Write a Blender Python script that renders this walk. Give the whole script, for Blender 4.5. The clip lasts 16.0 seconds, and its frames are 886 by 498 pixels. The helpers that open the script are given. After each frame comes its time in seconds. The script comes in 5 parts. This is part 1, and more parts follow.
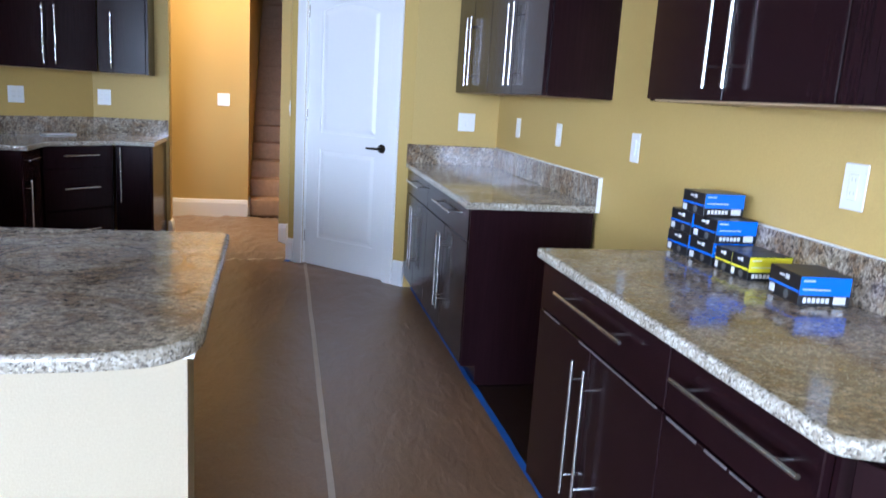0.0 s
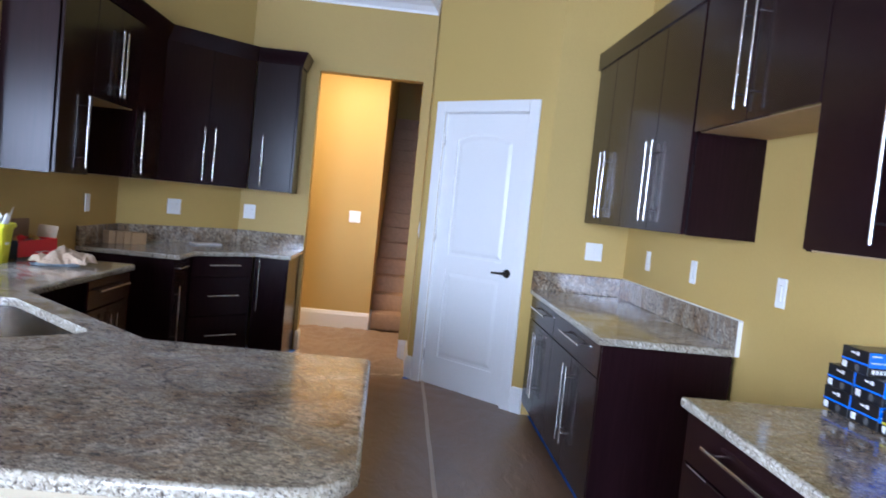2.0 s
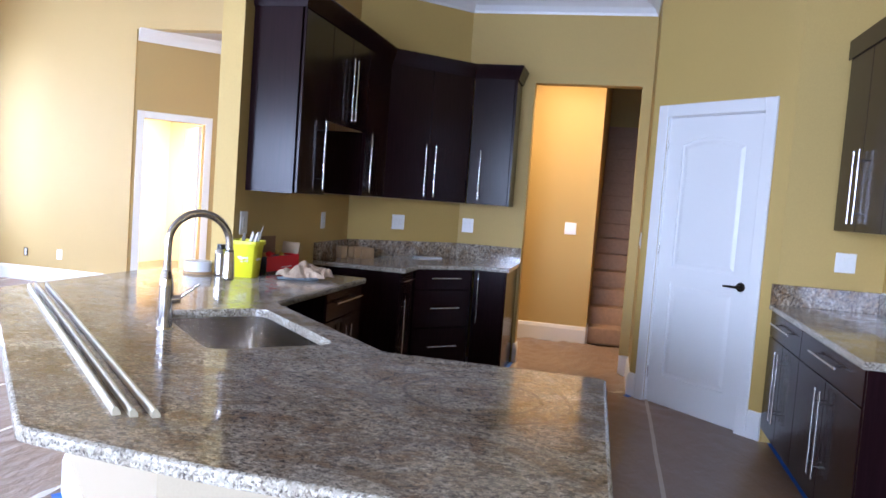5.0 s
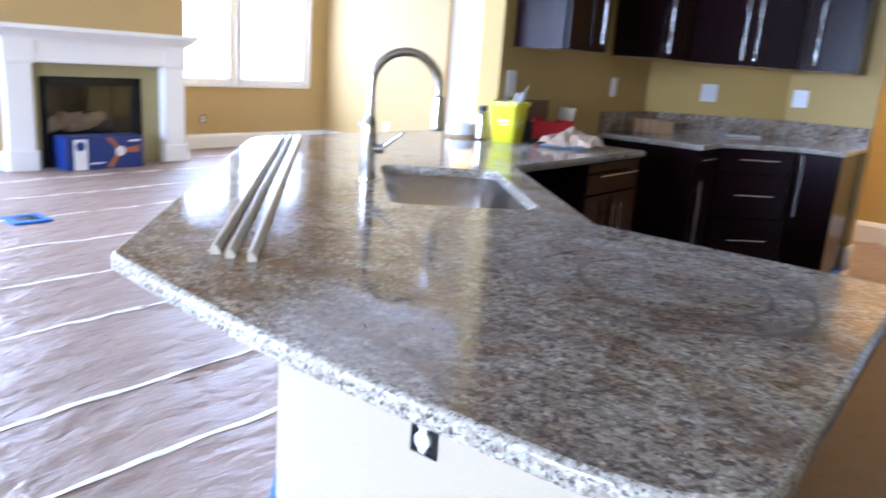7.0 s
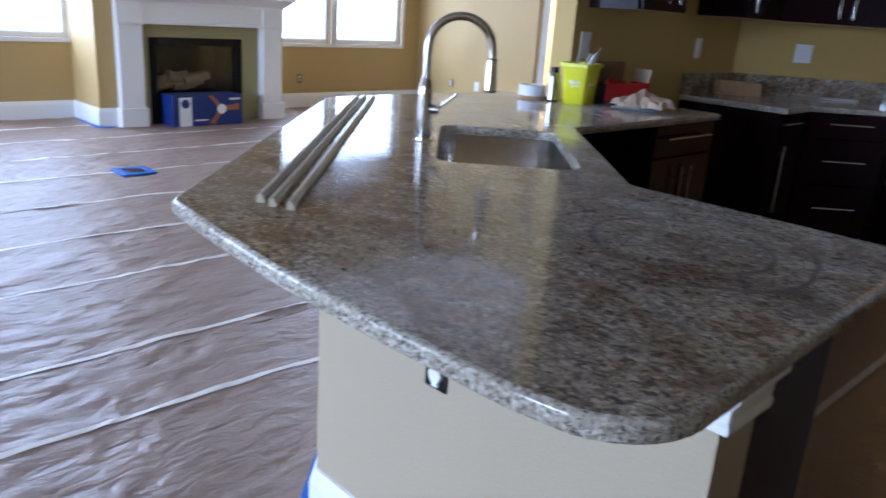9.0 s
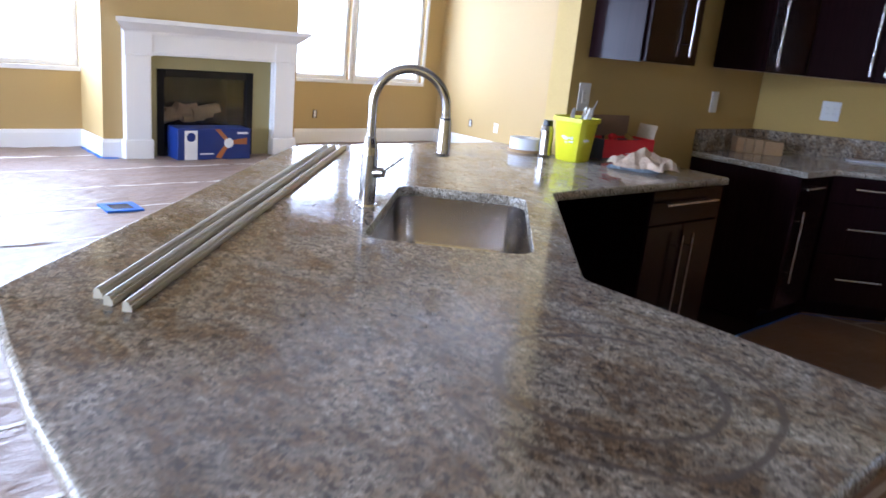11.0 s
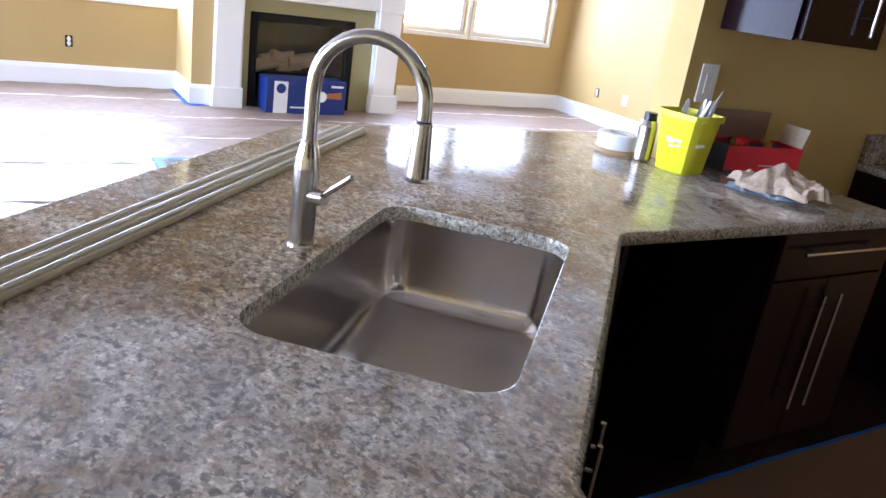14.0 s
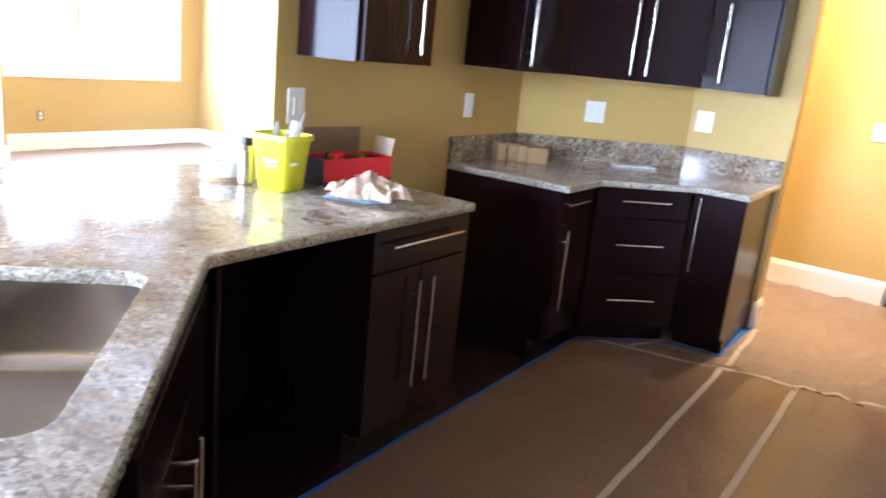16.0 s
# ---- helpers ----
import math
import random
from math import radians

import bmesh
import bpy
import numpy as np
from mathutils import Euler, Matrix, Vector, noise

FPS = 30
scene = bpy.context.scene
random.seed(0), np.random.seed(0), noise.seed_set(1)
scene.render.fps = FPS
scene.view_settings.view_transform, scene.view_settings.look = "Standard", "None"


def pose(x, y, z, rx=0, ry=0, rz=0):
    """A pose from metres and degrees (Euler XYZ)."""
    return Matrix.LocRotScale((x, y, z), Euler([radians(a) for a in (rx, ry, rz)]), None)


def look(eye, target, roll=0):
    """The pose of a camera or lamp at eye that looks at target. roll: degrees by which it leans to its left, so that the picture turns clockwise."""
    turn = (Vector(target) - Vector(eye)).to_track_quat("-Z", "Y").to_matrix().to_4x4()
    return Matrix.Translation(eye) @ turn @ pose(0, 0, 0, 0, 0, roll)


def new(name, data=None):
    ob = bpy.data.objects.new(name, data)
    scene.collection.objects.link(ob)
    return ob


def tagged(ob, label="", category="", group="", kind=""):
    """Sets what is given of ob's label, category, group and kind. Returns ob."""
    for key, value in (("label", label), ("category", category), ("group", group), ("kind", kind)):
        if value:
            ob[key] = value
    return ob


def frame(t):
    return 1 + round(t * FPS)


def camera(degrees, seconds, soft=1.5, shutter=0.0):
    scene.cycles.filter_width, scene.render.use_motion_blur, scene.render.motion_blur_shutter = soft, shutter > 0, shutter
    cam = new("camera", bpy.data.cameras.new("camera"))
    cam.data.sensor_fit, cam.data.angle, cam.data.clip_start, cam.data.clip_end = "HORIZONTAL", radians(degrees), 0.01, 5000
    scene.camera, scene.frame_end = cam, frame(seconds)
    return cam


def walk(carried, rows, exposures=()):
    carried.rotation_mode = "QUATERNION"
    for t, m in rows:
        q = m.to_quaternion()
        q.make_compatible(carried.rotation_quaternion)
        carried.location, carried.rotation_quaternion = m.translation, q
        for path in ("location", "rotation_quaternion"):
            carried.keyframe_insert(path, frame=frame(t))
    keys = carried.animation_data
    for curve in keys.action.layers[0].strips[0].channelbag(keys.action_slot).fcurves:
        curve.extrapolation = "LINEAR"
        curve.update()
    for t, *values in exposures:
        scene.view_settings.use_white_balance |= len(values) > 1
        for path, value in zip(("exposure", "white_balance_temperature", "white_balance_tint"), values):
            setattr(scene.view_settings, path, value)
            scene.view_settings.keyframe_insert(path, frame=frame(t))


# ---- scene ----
# ---------------- camera and walk ----------------
cam = camera(61.1, 16.0, shutter=0.5)
PATH = [
    (0, (0.063, 0.383, 1.349), (0.48, 2.299, 0.953), 3.6),
    (0.5, (0.031, 0.383, 1.374), (0.465, 2.312, 1.072), 4.8),
    (1, (0.001, 0.388, 1.381), (0.317, 2.348, 1.142), 4.8),
    (1.5, (-0.023, 0.391, 1.388), (0.161, 2.372, 1.186), 5.2),
    (2, (-0.046, 0.393, 1.408), (0.069, 2.386, 1.291), 5.8),
    (2.5, (-0.073, 0.405, 1.422), (-0.099, 2.403, 1.359), 5.7),
    (3, (-0.105, 0.412, 1.428), (-0.296, 2.403, 1.391), 5.1),
    (3.5, (-0.129, 0.405, 1.436), (-0.47, 2.375, 1.396), 5.2),
    (6, (-0.109, 0.679, 1.342), (-0.684, 2.577, 1.081), 1.8),
    (6.5, (0.042, 0.905, 1.3), (-0.882, 2.641, 0.939), 2.1),
    (7, (0.045, 1.036, 1.277), (-1.136, 2.573, 0.788), 4.2),
    (7.5, (0.048, 1.056, 1.286), (-1.403, 2.305, 0.708), 3.1),
    (8, (0.116, 1.03, 1.29), (-1.44, 2.128, 0.68), 2.3),
    (8.5, (0.19, 1.027, 1.298), (-1.281, 2.23, 0.674), 3.2),
    (9, (0.243, 1.045, 1.305), (-1.106, 2.392, 0.699), 3.9),
    (9.5, (0.265, 1.081, 1.303), (-0.961, 2.547, 0.714), 4.0),
    (12, (-0.042, 1.904, 1.41), (-1.571, 3.091, 0.906), 6.5),
    (12.5, (-0.189, 2.116, 1.408), (-1.7, 3.304, 0.857), 6.2),
    (13, (-0.308, 2.227, 1.401), (-1.82, 3.388, 0.797), 9.7),
    (13.5, (-0.358, 2.264, 1.386), (-1.912, 3.342, 0.738), 9.8),
    (14, (-0.316, 2.26, 1.404), (-1.908, 3.264, 0.725), 8.6),
    (14.5, (-0.253, 2.286, 1.409), (-1.763, 3.423, 0.756), 6.9),
    (15, (-0.196, 2.31, 1.42), (-1.561, 3.638, 0.809), 7.0),
    (15.5, (-0.129, 2.335, 1.435), (-1.341, 3.823, 0.871), 6.3),
    (16, (-0.082, 2.362, 1.442), (-1.149, 3.974, 0.93), 5.9),
]
EXPOSURES = [
    (0.0, 0.02, 5200, 16), (2.0, -0.04, 5250, 18), (3.5, -0.10, 5350, 22), (6.0, -0.18, 5150, 22), (6.6, 0.05, 5050, 20),
    (7.0, 0.10, 4950, 20), (7.5, -0.36, 4950, 18), (8.0, -0.86, 4950, 18), (9.0, -1.04, 4980, 18), (9.7, -0.92, 5050, 20),
    (12.0, 0.06, 5250, 21), (14.5, 0.04, 5250, 21), (15.2, 0.36, 5250, 19), (15.5, 0.66, 5250, 19), (16.0, 1.24, 5250, 18),
]
walk(cam, [(t, look(eye, target, roll)) for t, eye, target, roll in PATH], EXPOSURES)

# ---------------- world and light ----------------
world = bpy.data.worlds.new("world")
scene.world = world
world.use_nodes = True
wn = world.node_tree
sky = wn.nodes.new("ShaderNodeTexSky")
sky.sky_type, sky.sun_disc = "NISHITA", False
sky.sun_elevation, sky.sun_rotation = radians(48), radians(200)
wn.links.new(sky.outputs[0], wn.nodes["Background"].inputs[0])
wn.nodes["Background"].inputs[1].default_value = 0.15


def sun_lamp(direction, strength, angle, colour):
    data = bpy.data.lights.new("sun", "SUN")
    data.energy, data.angle, data.color = strength, radians(angle), colour
    ob = new("sun", data)
    ob.matrix_world = look((0, 0, 12), Vector((0, 0, 12)) + Vector(direction))
    return ob


def area_lamp(name, eye, target, sx, sy, watts, colour):
    data = bpy.data.lights.new(name, "AREA")
    data.shape, data.size, data.size_y, data.energy, data.color = "RECTANGLE", sx, sy, watts, colour
    ob = new(name, data)
    ob.matrix_world = look(eye, target)
    return ob


DAY = (0.79, 0.895, 1.0)
sun_lamp((-0.35, 0.55, -0.75), 3.0, 0.5, (1.0, 0.95, 0.86))
# daylight in the openings of the living room and of the breakfast side behind the walker
area_lamp("window_light_west_1", (-8.15, 2.65, 1.7), (0, 2.65, 1.3), 2.2, 1.7, 260, DAY)
area_lamp("window_light_west_2", (-8.15, 7.05, 1.7), (0, 7.05, 1.3), 2.2, 1.7, 260, DAY)
for k, (x, z, sx, watts) in enumerate(((-1.35, 1.75, 2.7, 400), (-6.1, 1.7, 2.8, 470))):
    lamp = area_lamp("window_light_south_%d" % (k + 1), (x, -5.75, z), (x, 2.25, z - 3.2), sx, 2.1, watts, DAY)
    lamp.data.spread = radians(105)   # the sky sends its light downwards through the glass
# hall: unseen warm fill added to brighten its wall, floor and the stairs
area_lamp("hall_fill_light", (-0.65, 7.32, 3.09), (-0.5, 7.4, 0.0), 0.36, 0.36, 62, (1.0, 0.72, 0.37)).data.spread = radians(150)
area_lamp("window_light_west_3", (-8.15, -2.7, 1.3), (0, -2.7, 1.3), 3.2, 2.1, 420, DAY)
# back room: unseen fill, strong enough to whiten what shows through the doorway
area_lamp("back_room_fill", (-5.9, 10.6, 2.6), (-5.9, 10.6, 0), 0.8, 0.8, 1200, (1.0, 0.94, 0.86))


# ---------------- materials ----------------
def material(name, base, rough=0.5, metal=0.0, noise_scale=8.0, vary=0.12, fine_scale=120.0, fine=0.05, bump=0.0, bump_scale=60.0, coat=0.0, spec=0.5):
    m = bpy.data.materials.new(name)
    m.use_nodes = True
    nt = m.node_tree
    b = nt.nodes["Principled BSDF"]
    b.inputs["Roughness"].default_value, b.inputs["Metallic"].default_value = rough, metal
    b.inputs["Coat Weight"].default_value = coat
    b.inputs["Specular IOR Level"].default_value = spec
    tc = nt.nodes.new("ShaderNodeTexCoord")
    geo = nt.nodes.new("ShaderNodeNewGeometry")
    n1 = nt.nodes.new("ShaderNodeTexNoise")
    n1.inputs["Scale"].default_value, n1.inputs["Detail"].default_value = noise_scale, 4
    n2 = nt.nodes.new("ShaderNodeTexNoise")
    n2.inputs["Scale"].default_value, n2.inputs["Detail"].default_value = fine_scale, 2
    nt.links.new(geo.outputs["Position"], n1.inputs["Vector"])
    nt.links.new(geo.outputs["Position"], n2.inputs["Vector"])
    m1 = nt.nodes.new("ShaderNodeMix")
    m1.data_type = "RGBA"
    m1.inputs[6].default_value = tuple(c * (1 - vary) for c in base) + (1,)
    m1.inputs[7].default_value = tuple(min(1, c * (1 + vary)) for c in base) + (1,)
    nt.links.new(n1.outputs["Fac"], m1.inputs[0])
    m2 = nt.nodes.new("ShaderNodeMix")
    m2.data_type, m2.blend_type = "RGBA", "OVERLAY"
    m2.inputs[0].default_value = fine * 4 if fine * 4 < 1 else 1
    nt.links.new(m1.outputs[2], m2.inputs[6])
    nt.links.new(n2.outputs["Fac"], m2.inputs[7])
    nt.links.new((m2 if fine else m1).outputs[2], b.inputs["Base Color"])
    if bump:
        bp = nt.nodes.new("ShaderNodeBump")
        bp.inputs["Strength"].default_value, bp.inputs["Distance"].default_value = bump, 0.01
        n3 = nt.nodes.new("ShaderNodeTexNoise")
        n3.inputs["Scale"].default_value, n3.inputs["Detail"].default_value = bump_scale, 3
        nt.links.new(geo.outputs["Position"], n3.inputs["Vector"])
        nt.links.new(n3.outputs["Fac"], bp.inputs["Height"])
        nt.links.new(bp.outputs[0], b.inputs["Normal"])
    return m


def ramp(nt, stops, source):
    r = nt.nodes.new("ShaderNodeValToRGB")
    while len(r.color_ramp.elements) < len(stops):
        r.color_ramp.elements.new(0.5)
    for e, (p, c) in zip(r.color_ramp.elements, stops):
        e.position, e.color = p, (*c, 1)
    nt.links.new(source, r.inputs[0])
    return r


def granite(name, polished=True):
    m = bpy.data.materials.new(name)
    m.use_nodes = True
    nt = m.node_tree
    b = nt.nodes["Principled BSDF"]
    geo = nt.nodes.new("ShaderNodeNewGeometry")

    def tex(scale, detail=4, rough=0.6, distort=0.0, squash=(1, 1, 1)):
        mp = nt.nodes.new("ShaderNodeMapping")
        mp.inputs["Scale"].default_value = squash
        mp.inputs["Rotation"].default_value = (0, 0, radians(35))
        nt.links.new(geo.outputs["Position"], mp.inputs[0])
        n = nt.nodes.new("ShaderNodeTexNoise")
        n.inputs["Scale"].default_value, n.inputs["Detail"].default_value = scale, detail
        n.inputs["Roughness"].default_value, n.inputs["Distortion"].default_value = rough, distort
        nt.links.new(mp.outputs[0], n.inputs["Vector"])
        return n.outputs["Fac"]

    def mix(a, bcol, fac):
        x = nt.nodes.new("ShaderNodeMix")
        x.data_type = "RGBA"
        nt.links.new(a, x.inputs[6])
        if isinstance(bcol, tuple):
            x.inputs[7].default_value = (*bcol, 1)
        else:
            nt.links.new(bcol, x.inputs[7])
        nt.links.new(fac, x.inputs[0])
        return x.outputs[2]

    def crystals(scale, seed, squash=(1, 1, 1)):
        """Random grey per mineral grain; the grains' outlines are frayed by a fine noise."""
        mp = nt.nodes.new("ShaderNodeMapping")
        mp.inputs["Scale"].default_value, mp.inputs["Location"].default_value = squash, (seed, seed * 1.7, 0)
        nt.links.new(geo.outputs["Position"], mp.inputs[0])
        fray = nt.nodes.new("ShaderNodeTexNoise")
        fray.inputs["Scale"].default_value, fray.inputs["Detail"].default_value = scale * 1.6, 3
        nt.links.new(mp.outputs[0], fray.inputs["Vector"])
        off = nt.nodes.new("ShaderNodeVectorMath")
        off.operation = "MULTIPLY_ADD"
        off.inputs[1].default_value = (1.5 / scale,) * 3
        nt.links.new(fray.outputs["Color"], off.inputs[0])
        nt.links.new(mp.outputs[0], off.inputs[2])
        v = nt.nodes.new("ShaderNodeTexVoronoi")
        v.inputs["Scale"].default_value = scale
        nt.links.new(off.outputs[0], v.inputs["Vector"])
        sep = nt.nodes.new("ShaderNodeSeparateColor")
        nt.links.new(v.outputs["Color"], sep.inputs[0])
        return sep.outputs[0], sep.outputs[1]

    def times(a, fac_colour):
        x = nt.nodes.new("ShaderNodeMix")
        x.data_type, x.blend_type = "RGBA", "MULTIPLY"
        x.inputs[0].default_value = 1
        nt.links.new(a, x.inputs[6])
        nt.links.new(fac_colour, x.inputs[7])
        return x.outputs[2]

    if polished:
        # grey and brown drifts, a hand's breadth across, with pale veils and rusty streaks
        long = (1, 1.3, 1)
        col = ramp(nt, [(0.37, (0.160, 0.104, 0.057)), (0.46, (0.230, 0.168, 0.106)), (0.53, (0.272, 0.232, 0.180)), (0.61, (0.345, 0.315, 0.270))], tex(4.0, 8, 0.68, 1.2, long)).outputs[0]
        veil = ramp(nt, [(0.46, (0, 0, 0)), (0.60, (0.62, 0.62, 0.62))], tex(13, 6, 0.70, 1.3, long)).outputs[0]
        col = mix(col, (0.39, 0.35, 0.288), veil)
        rust = ramp(nt, [(0.50, (0, 0, 0)), (0.63, (0.66, 0.66, 0.66))], tex(10, 8, 0.76, 0.9, long)).outputs[0]
        col = mix(col, (0.158, 0.104, 0.060), rust)
        # mineral grains of two sizes
        big = crystals(98, 3.1, (1, 1.3, 1))[0]
        small = crystals(215, 7.7)[0]
        col = times(col, ramp(nt, [(0.0, (0.46, 0.44, 0.43)), (0.25, (0.88, 0.86, 0.85)), (0.75, (1.10, 1.10, 1.10)), (1.0, (1.48, 1.48, 1.48))], big).outputs[0])
        col = times(col, ramp(nt, [(0.0, (0.55, 0.54, 0.53)), (0.25, (0.92, 0.92, 0.92)), (0.80, (1.10, 1.10, 1.10)), (1.0, (1.5, 1.5, 1.5))], small).outputs[0])
        dark = ramp(nt, [(0.535, (0, 0, 0)), (0.60, (0.78, 0.78, 0.78))], tex(54, 5, 0.66, 0.5, (1, 1.2, 1))).outputs[0]
        col = mix(col, (0.042, 0.034, 0.028), dark)
    else:
        # edge of the same stone, window light on it put in as paler colours
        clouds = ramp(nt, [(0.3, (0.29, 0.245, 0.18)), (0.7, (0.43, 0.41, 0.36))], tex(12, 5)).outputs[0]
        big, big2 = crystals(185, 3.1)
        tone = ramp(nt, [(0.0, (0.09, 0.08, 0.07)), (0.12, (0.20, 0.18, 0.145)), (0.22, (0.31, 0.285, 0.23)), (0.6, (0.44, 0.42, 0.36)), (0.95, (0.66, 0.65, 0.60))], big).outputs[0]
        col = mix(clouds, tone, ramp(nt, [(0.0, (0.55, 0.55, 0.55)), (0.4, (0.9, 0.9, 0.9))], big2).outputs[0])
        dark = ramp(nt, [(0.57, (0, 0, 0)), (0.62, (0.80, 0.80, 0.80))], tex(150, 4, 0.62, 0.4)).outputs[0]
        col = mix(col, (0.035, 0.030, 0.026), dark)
    broad = nt.nodes.new("ShaderNodeMix")
    broad.data_type, broad.blend_type = "RGBA", "MULTIPLY"
    broad.inputs[0].default_value = 1
    nt.links.new(col, broad.inputs[6])
    nt.links.new(ramp(nt, [(0.36, (0.82, 0.775, 0.715)), (0.64, (1.20, 1.175, 1.12))], tex(2.6, 6, 0.62, 1.2, (1, 1.4, 1))).outputs[0], broad.inputs[7])
    final = broad.outputs[2]
    if polished:
        # wiped rings in the polishing dust near the bar end
        dist = nt.nodes.new("ShaderNodeVectorMath")
        dist.operation = "DISTANCE"
        wob = nt.nodes.new("ShaderNodeVectorMath")
        wob.operation = "ADD"
        shake = nt.nodes.new("ShaderNodeTexNoise")
        shake.inputs["Scale"].default_value = 5
        nt.links.new(geo.outputs["Position"], shake.inputs["Vector"])
        scl = nt.nodes.new("ShaderNodeVectorMath")
        scl.operation = "SCALE"
        scl.inputs["Scale"].default_value = 0.06
        nt.links.new(shake.outputs["Color"], scl.inputs[0])
        nt.links.new(geo.outputs["Position"], wob.inputs[0])
        nt.links.new(scl.outputs[0], wob.inputs[1])
        nt.links.new(wob.outputs[0], dist.inputs[0])
        dist.inputs[1].default_value = (-0.42, 2.43, 0.92)
        sine = nt.nodes.new("ShaderNodeMath")
        sine.operation = "SINE"
        freq = nt.nodes.new("ShaderNodeMath")
        freq.operation = "MULTIPLY"
        freq.inputs[1].default_value = 78
        nt.links.new(dist.outputs["Value"], freq.inputs[0])
        nt.links.new(freq.outputs[0], sine.inputs[0])
        bands = ramp(nt, [(0.80, (0, 0, 0)), (0.97, (1, 1, 1))], sine.outputs[0]).outputs[0]
        spot = ramp(nt, [(0.13, (0, 0, 0)), (0.16, (1, 1, 1)), (0.29, (1, 1, 1)), (0.32, (0, 0, 0))], dist.outputs["Value"]).outputs[0]
        patch = ramp(nt, [(0.36, (0.25, 0.25, 0.25)), (0.52, (0.85, 0.85, 0.85))], tex(4.5, 3)).outputs[0]
        both = nt.nodes.new("ShaderNodeMath")
        both.operation = "MULTIPLY"
        nt.links.new(bands, both.inputs[0])
        nt.links.new(spot, both.inputs[1])
        three = nt.nodes.new("ShaderNodeMath")
        three.operation = "MULTIPLY"
        nt.links.new(both.outputs[0], three.inputs[0])
        nt.links.new(patch, three.inputs[1])
        final = mix(final, (0.105, 0.082, 0.066), three.outputs[0])
        # smears of grout dust round the bucket
        near = nt.nodes.new("ShaderNodeVectorMath")
        near.operation = "DISTANCE"
        nt.links.new(wob.outputs[0], near.inputs[0])
        near.inputs[1].default_value = (-1.72, 4.12, 0.92)
        reach = ramp(nt, [(0.10, (1, 1, 1)), (0.46, (0, 0, 0))], near.outputs["Value"]).outputs[0]
        smear = ramp(nt, [(0.42, (0, 0, 0)), (0.56, (0.65, 0.65, 0.65))], tex(9, 6, 0.65, 1.6, (0.8, 1.5, 1))).outputs[0]
        four = nt.nodes.new("ShaderNodeMath")
        four.operation = "MULTIPLY"
        nt.links.new(reach, four.inputs[0])
        nt.links.new(smear, four.inputs[1])
        final = mix(final, (0.50, 0.46, 0.39), four.outputs[0])
        # white specks of grout dust at the open end of the long counter
        heap = nt.nodes.new("ShaderNodeVectorMath")
        heap.operation = "DISTANCE"
        nt.links.new(wob.outputs[0], heap.inputs[0])
        heap.inputs[1].default_value = (1.16, 1.62, 0.92)
        spread = ramp(nt, [(0.12, (1, 1, 1)), (0.50, (0, 0, 0))], heap.outputs["Value"]).outputs[0]
        specks = ramp(nt, [(0.63, (0, 0, 0)), (0.67, (0.9, 0.9, 0.9))], tex(120, 3, 0.6)).outputs[0]
        five = nt.nodes.new("ShaderNodeMath")
        five.operation = "MULTIPLY"
        nt.links.new(spread, five.inputs[0])
        nt.links.new(specks, five.inputs[1])
        final = mix(final, (0.70, 0.68, 0.64), five.outputs[0])
    nt.links.new(final, b.inputs["Base Color"])
    if polished:
        # a thin film of polishing dust, seen at a low angle
        film = nt.nodes.new("ShaderNodeMapRange")
        film.inputs["From Min"].default_value, film.inputs["From Max"].default_value = 0.38, 0.62
        film.inputs["To Min"].default_value, film.inputs["To Max"].default_value = 0.01, 0.13
        nt.links.new(tex(3.1, 6, 0.66, 0.8), film.inputs["Value"])
        nt.links.new(film.outputs[0], b.inputs["Sheen Weight"])
        b.inputs["Sheen Roughness"].default_value = 0.4
        b.inputs["Sheen Tint"].default_value = (0.92, 0.86, 0.78, 1)
        dust = nt.nodes.new("ShaderNodeMapRange")
        dust.inputs["From Min"].default_value, dust.inputs["From Max"].default_value = 0.35, 0.7
        dust.inputs["To Min"].default_value, dust.inputs["To Max"].default_value = 0.045, 0.16
        nt.links.new(tex(2.3, 5, 0.65), dust.inputs["Value"])
        nt.links.new(dust.outputs[0], b.inputs["Roughness"])
    else:
        b.inputs["Roughness"].default_value = 0.16
    return m


def espresso(name):
    m = bpy.data.materials.new(name)
    m.use_nodes = True
    nt = m.node_tree
    b = nt.nodes["Principled BSDF"]
    tc = nt.nodes.new("ShaderNodeTexCoord")
    mp = nt.nodes.new("ShaderNodeMapping")
    mp.inputs["Scale"].default_value = (30, 30, 1.6)
    nt.links.new(tc.outputs["Object"], mp.inputs[0])
    n = nt.nodes.new("ShaderNodeTexNoise")
    n.inputs["Scale"].default_value, n.inputs["Detail"].default_value = 3.0, 5
    nt.links.new(mp.outputs[0], n.inputs["Vector"])
    r = ramp(nt, [(0.3, (0.0105, 0.0040, 0.0052)), (0.7, (0.0165, 0.0060, 0.0078))], n.outputs["Fac"])
    nt.links.new(r.outputs[0], b.inputs["Base Color"])
    b.inputs["Roughness"].default_value = 0.20
    b.inputs["Specular IOR Level"].default_value = 0.155
    bp = nt.nodes.new("ShaderNodeBump")
    bp.inputs["Strength"].default_value, bp.inputs["Distance"].default_value = 0.006, 0.001
    nt.links.new(n.outputs["Fac"], bp.inputs["Height"])
    nt.links.new(bp.outputs[0], b.inputs["Normal"])
    return m


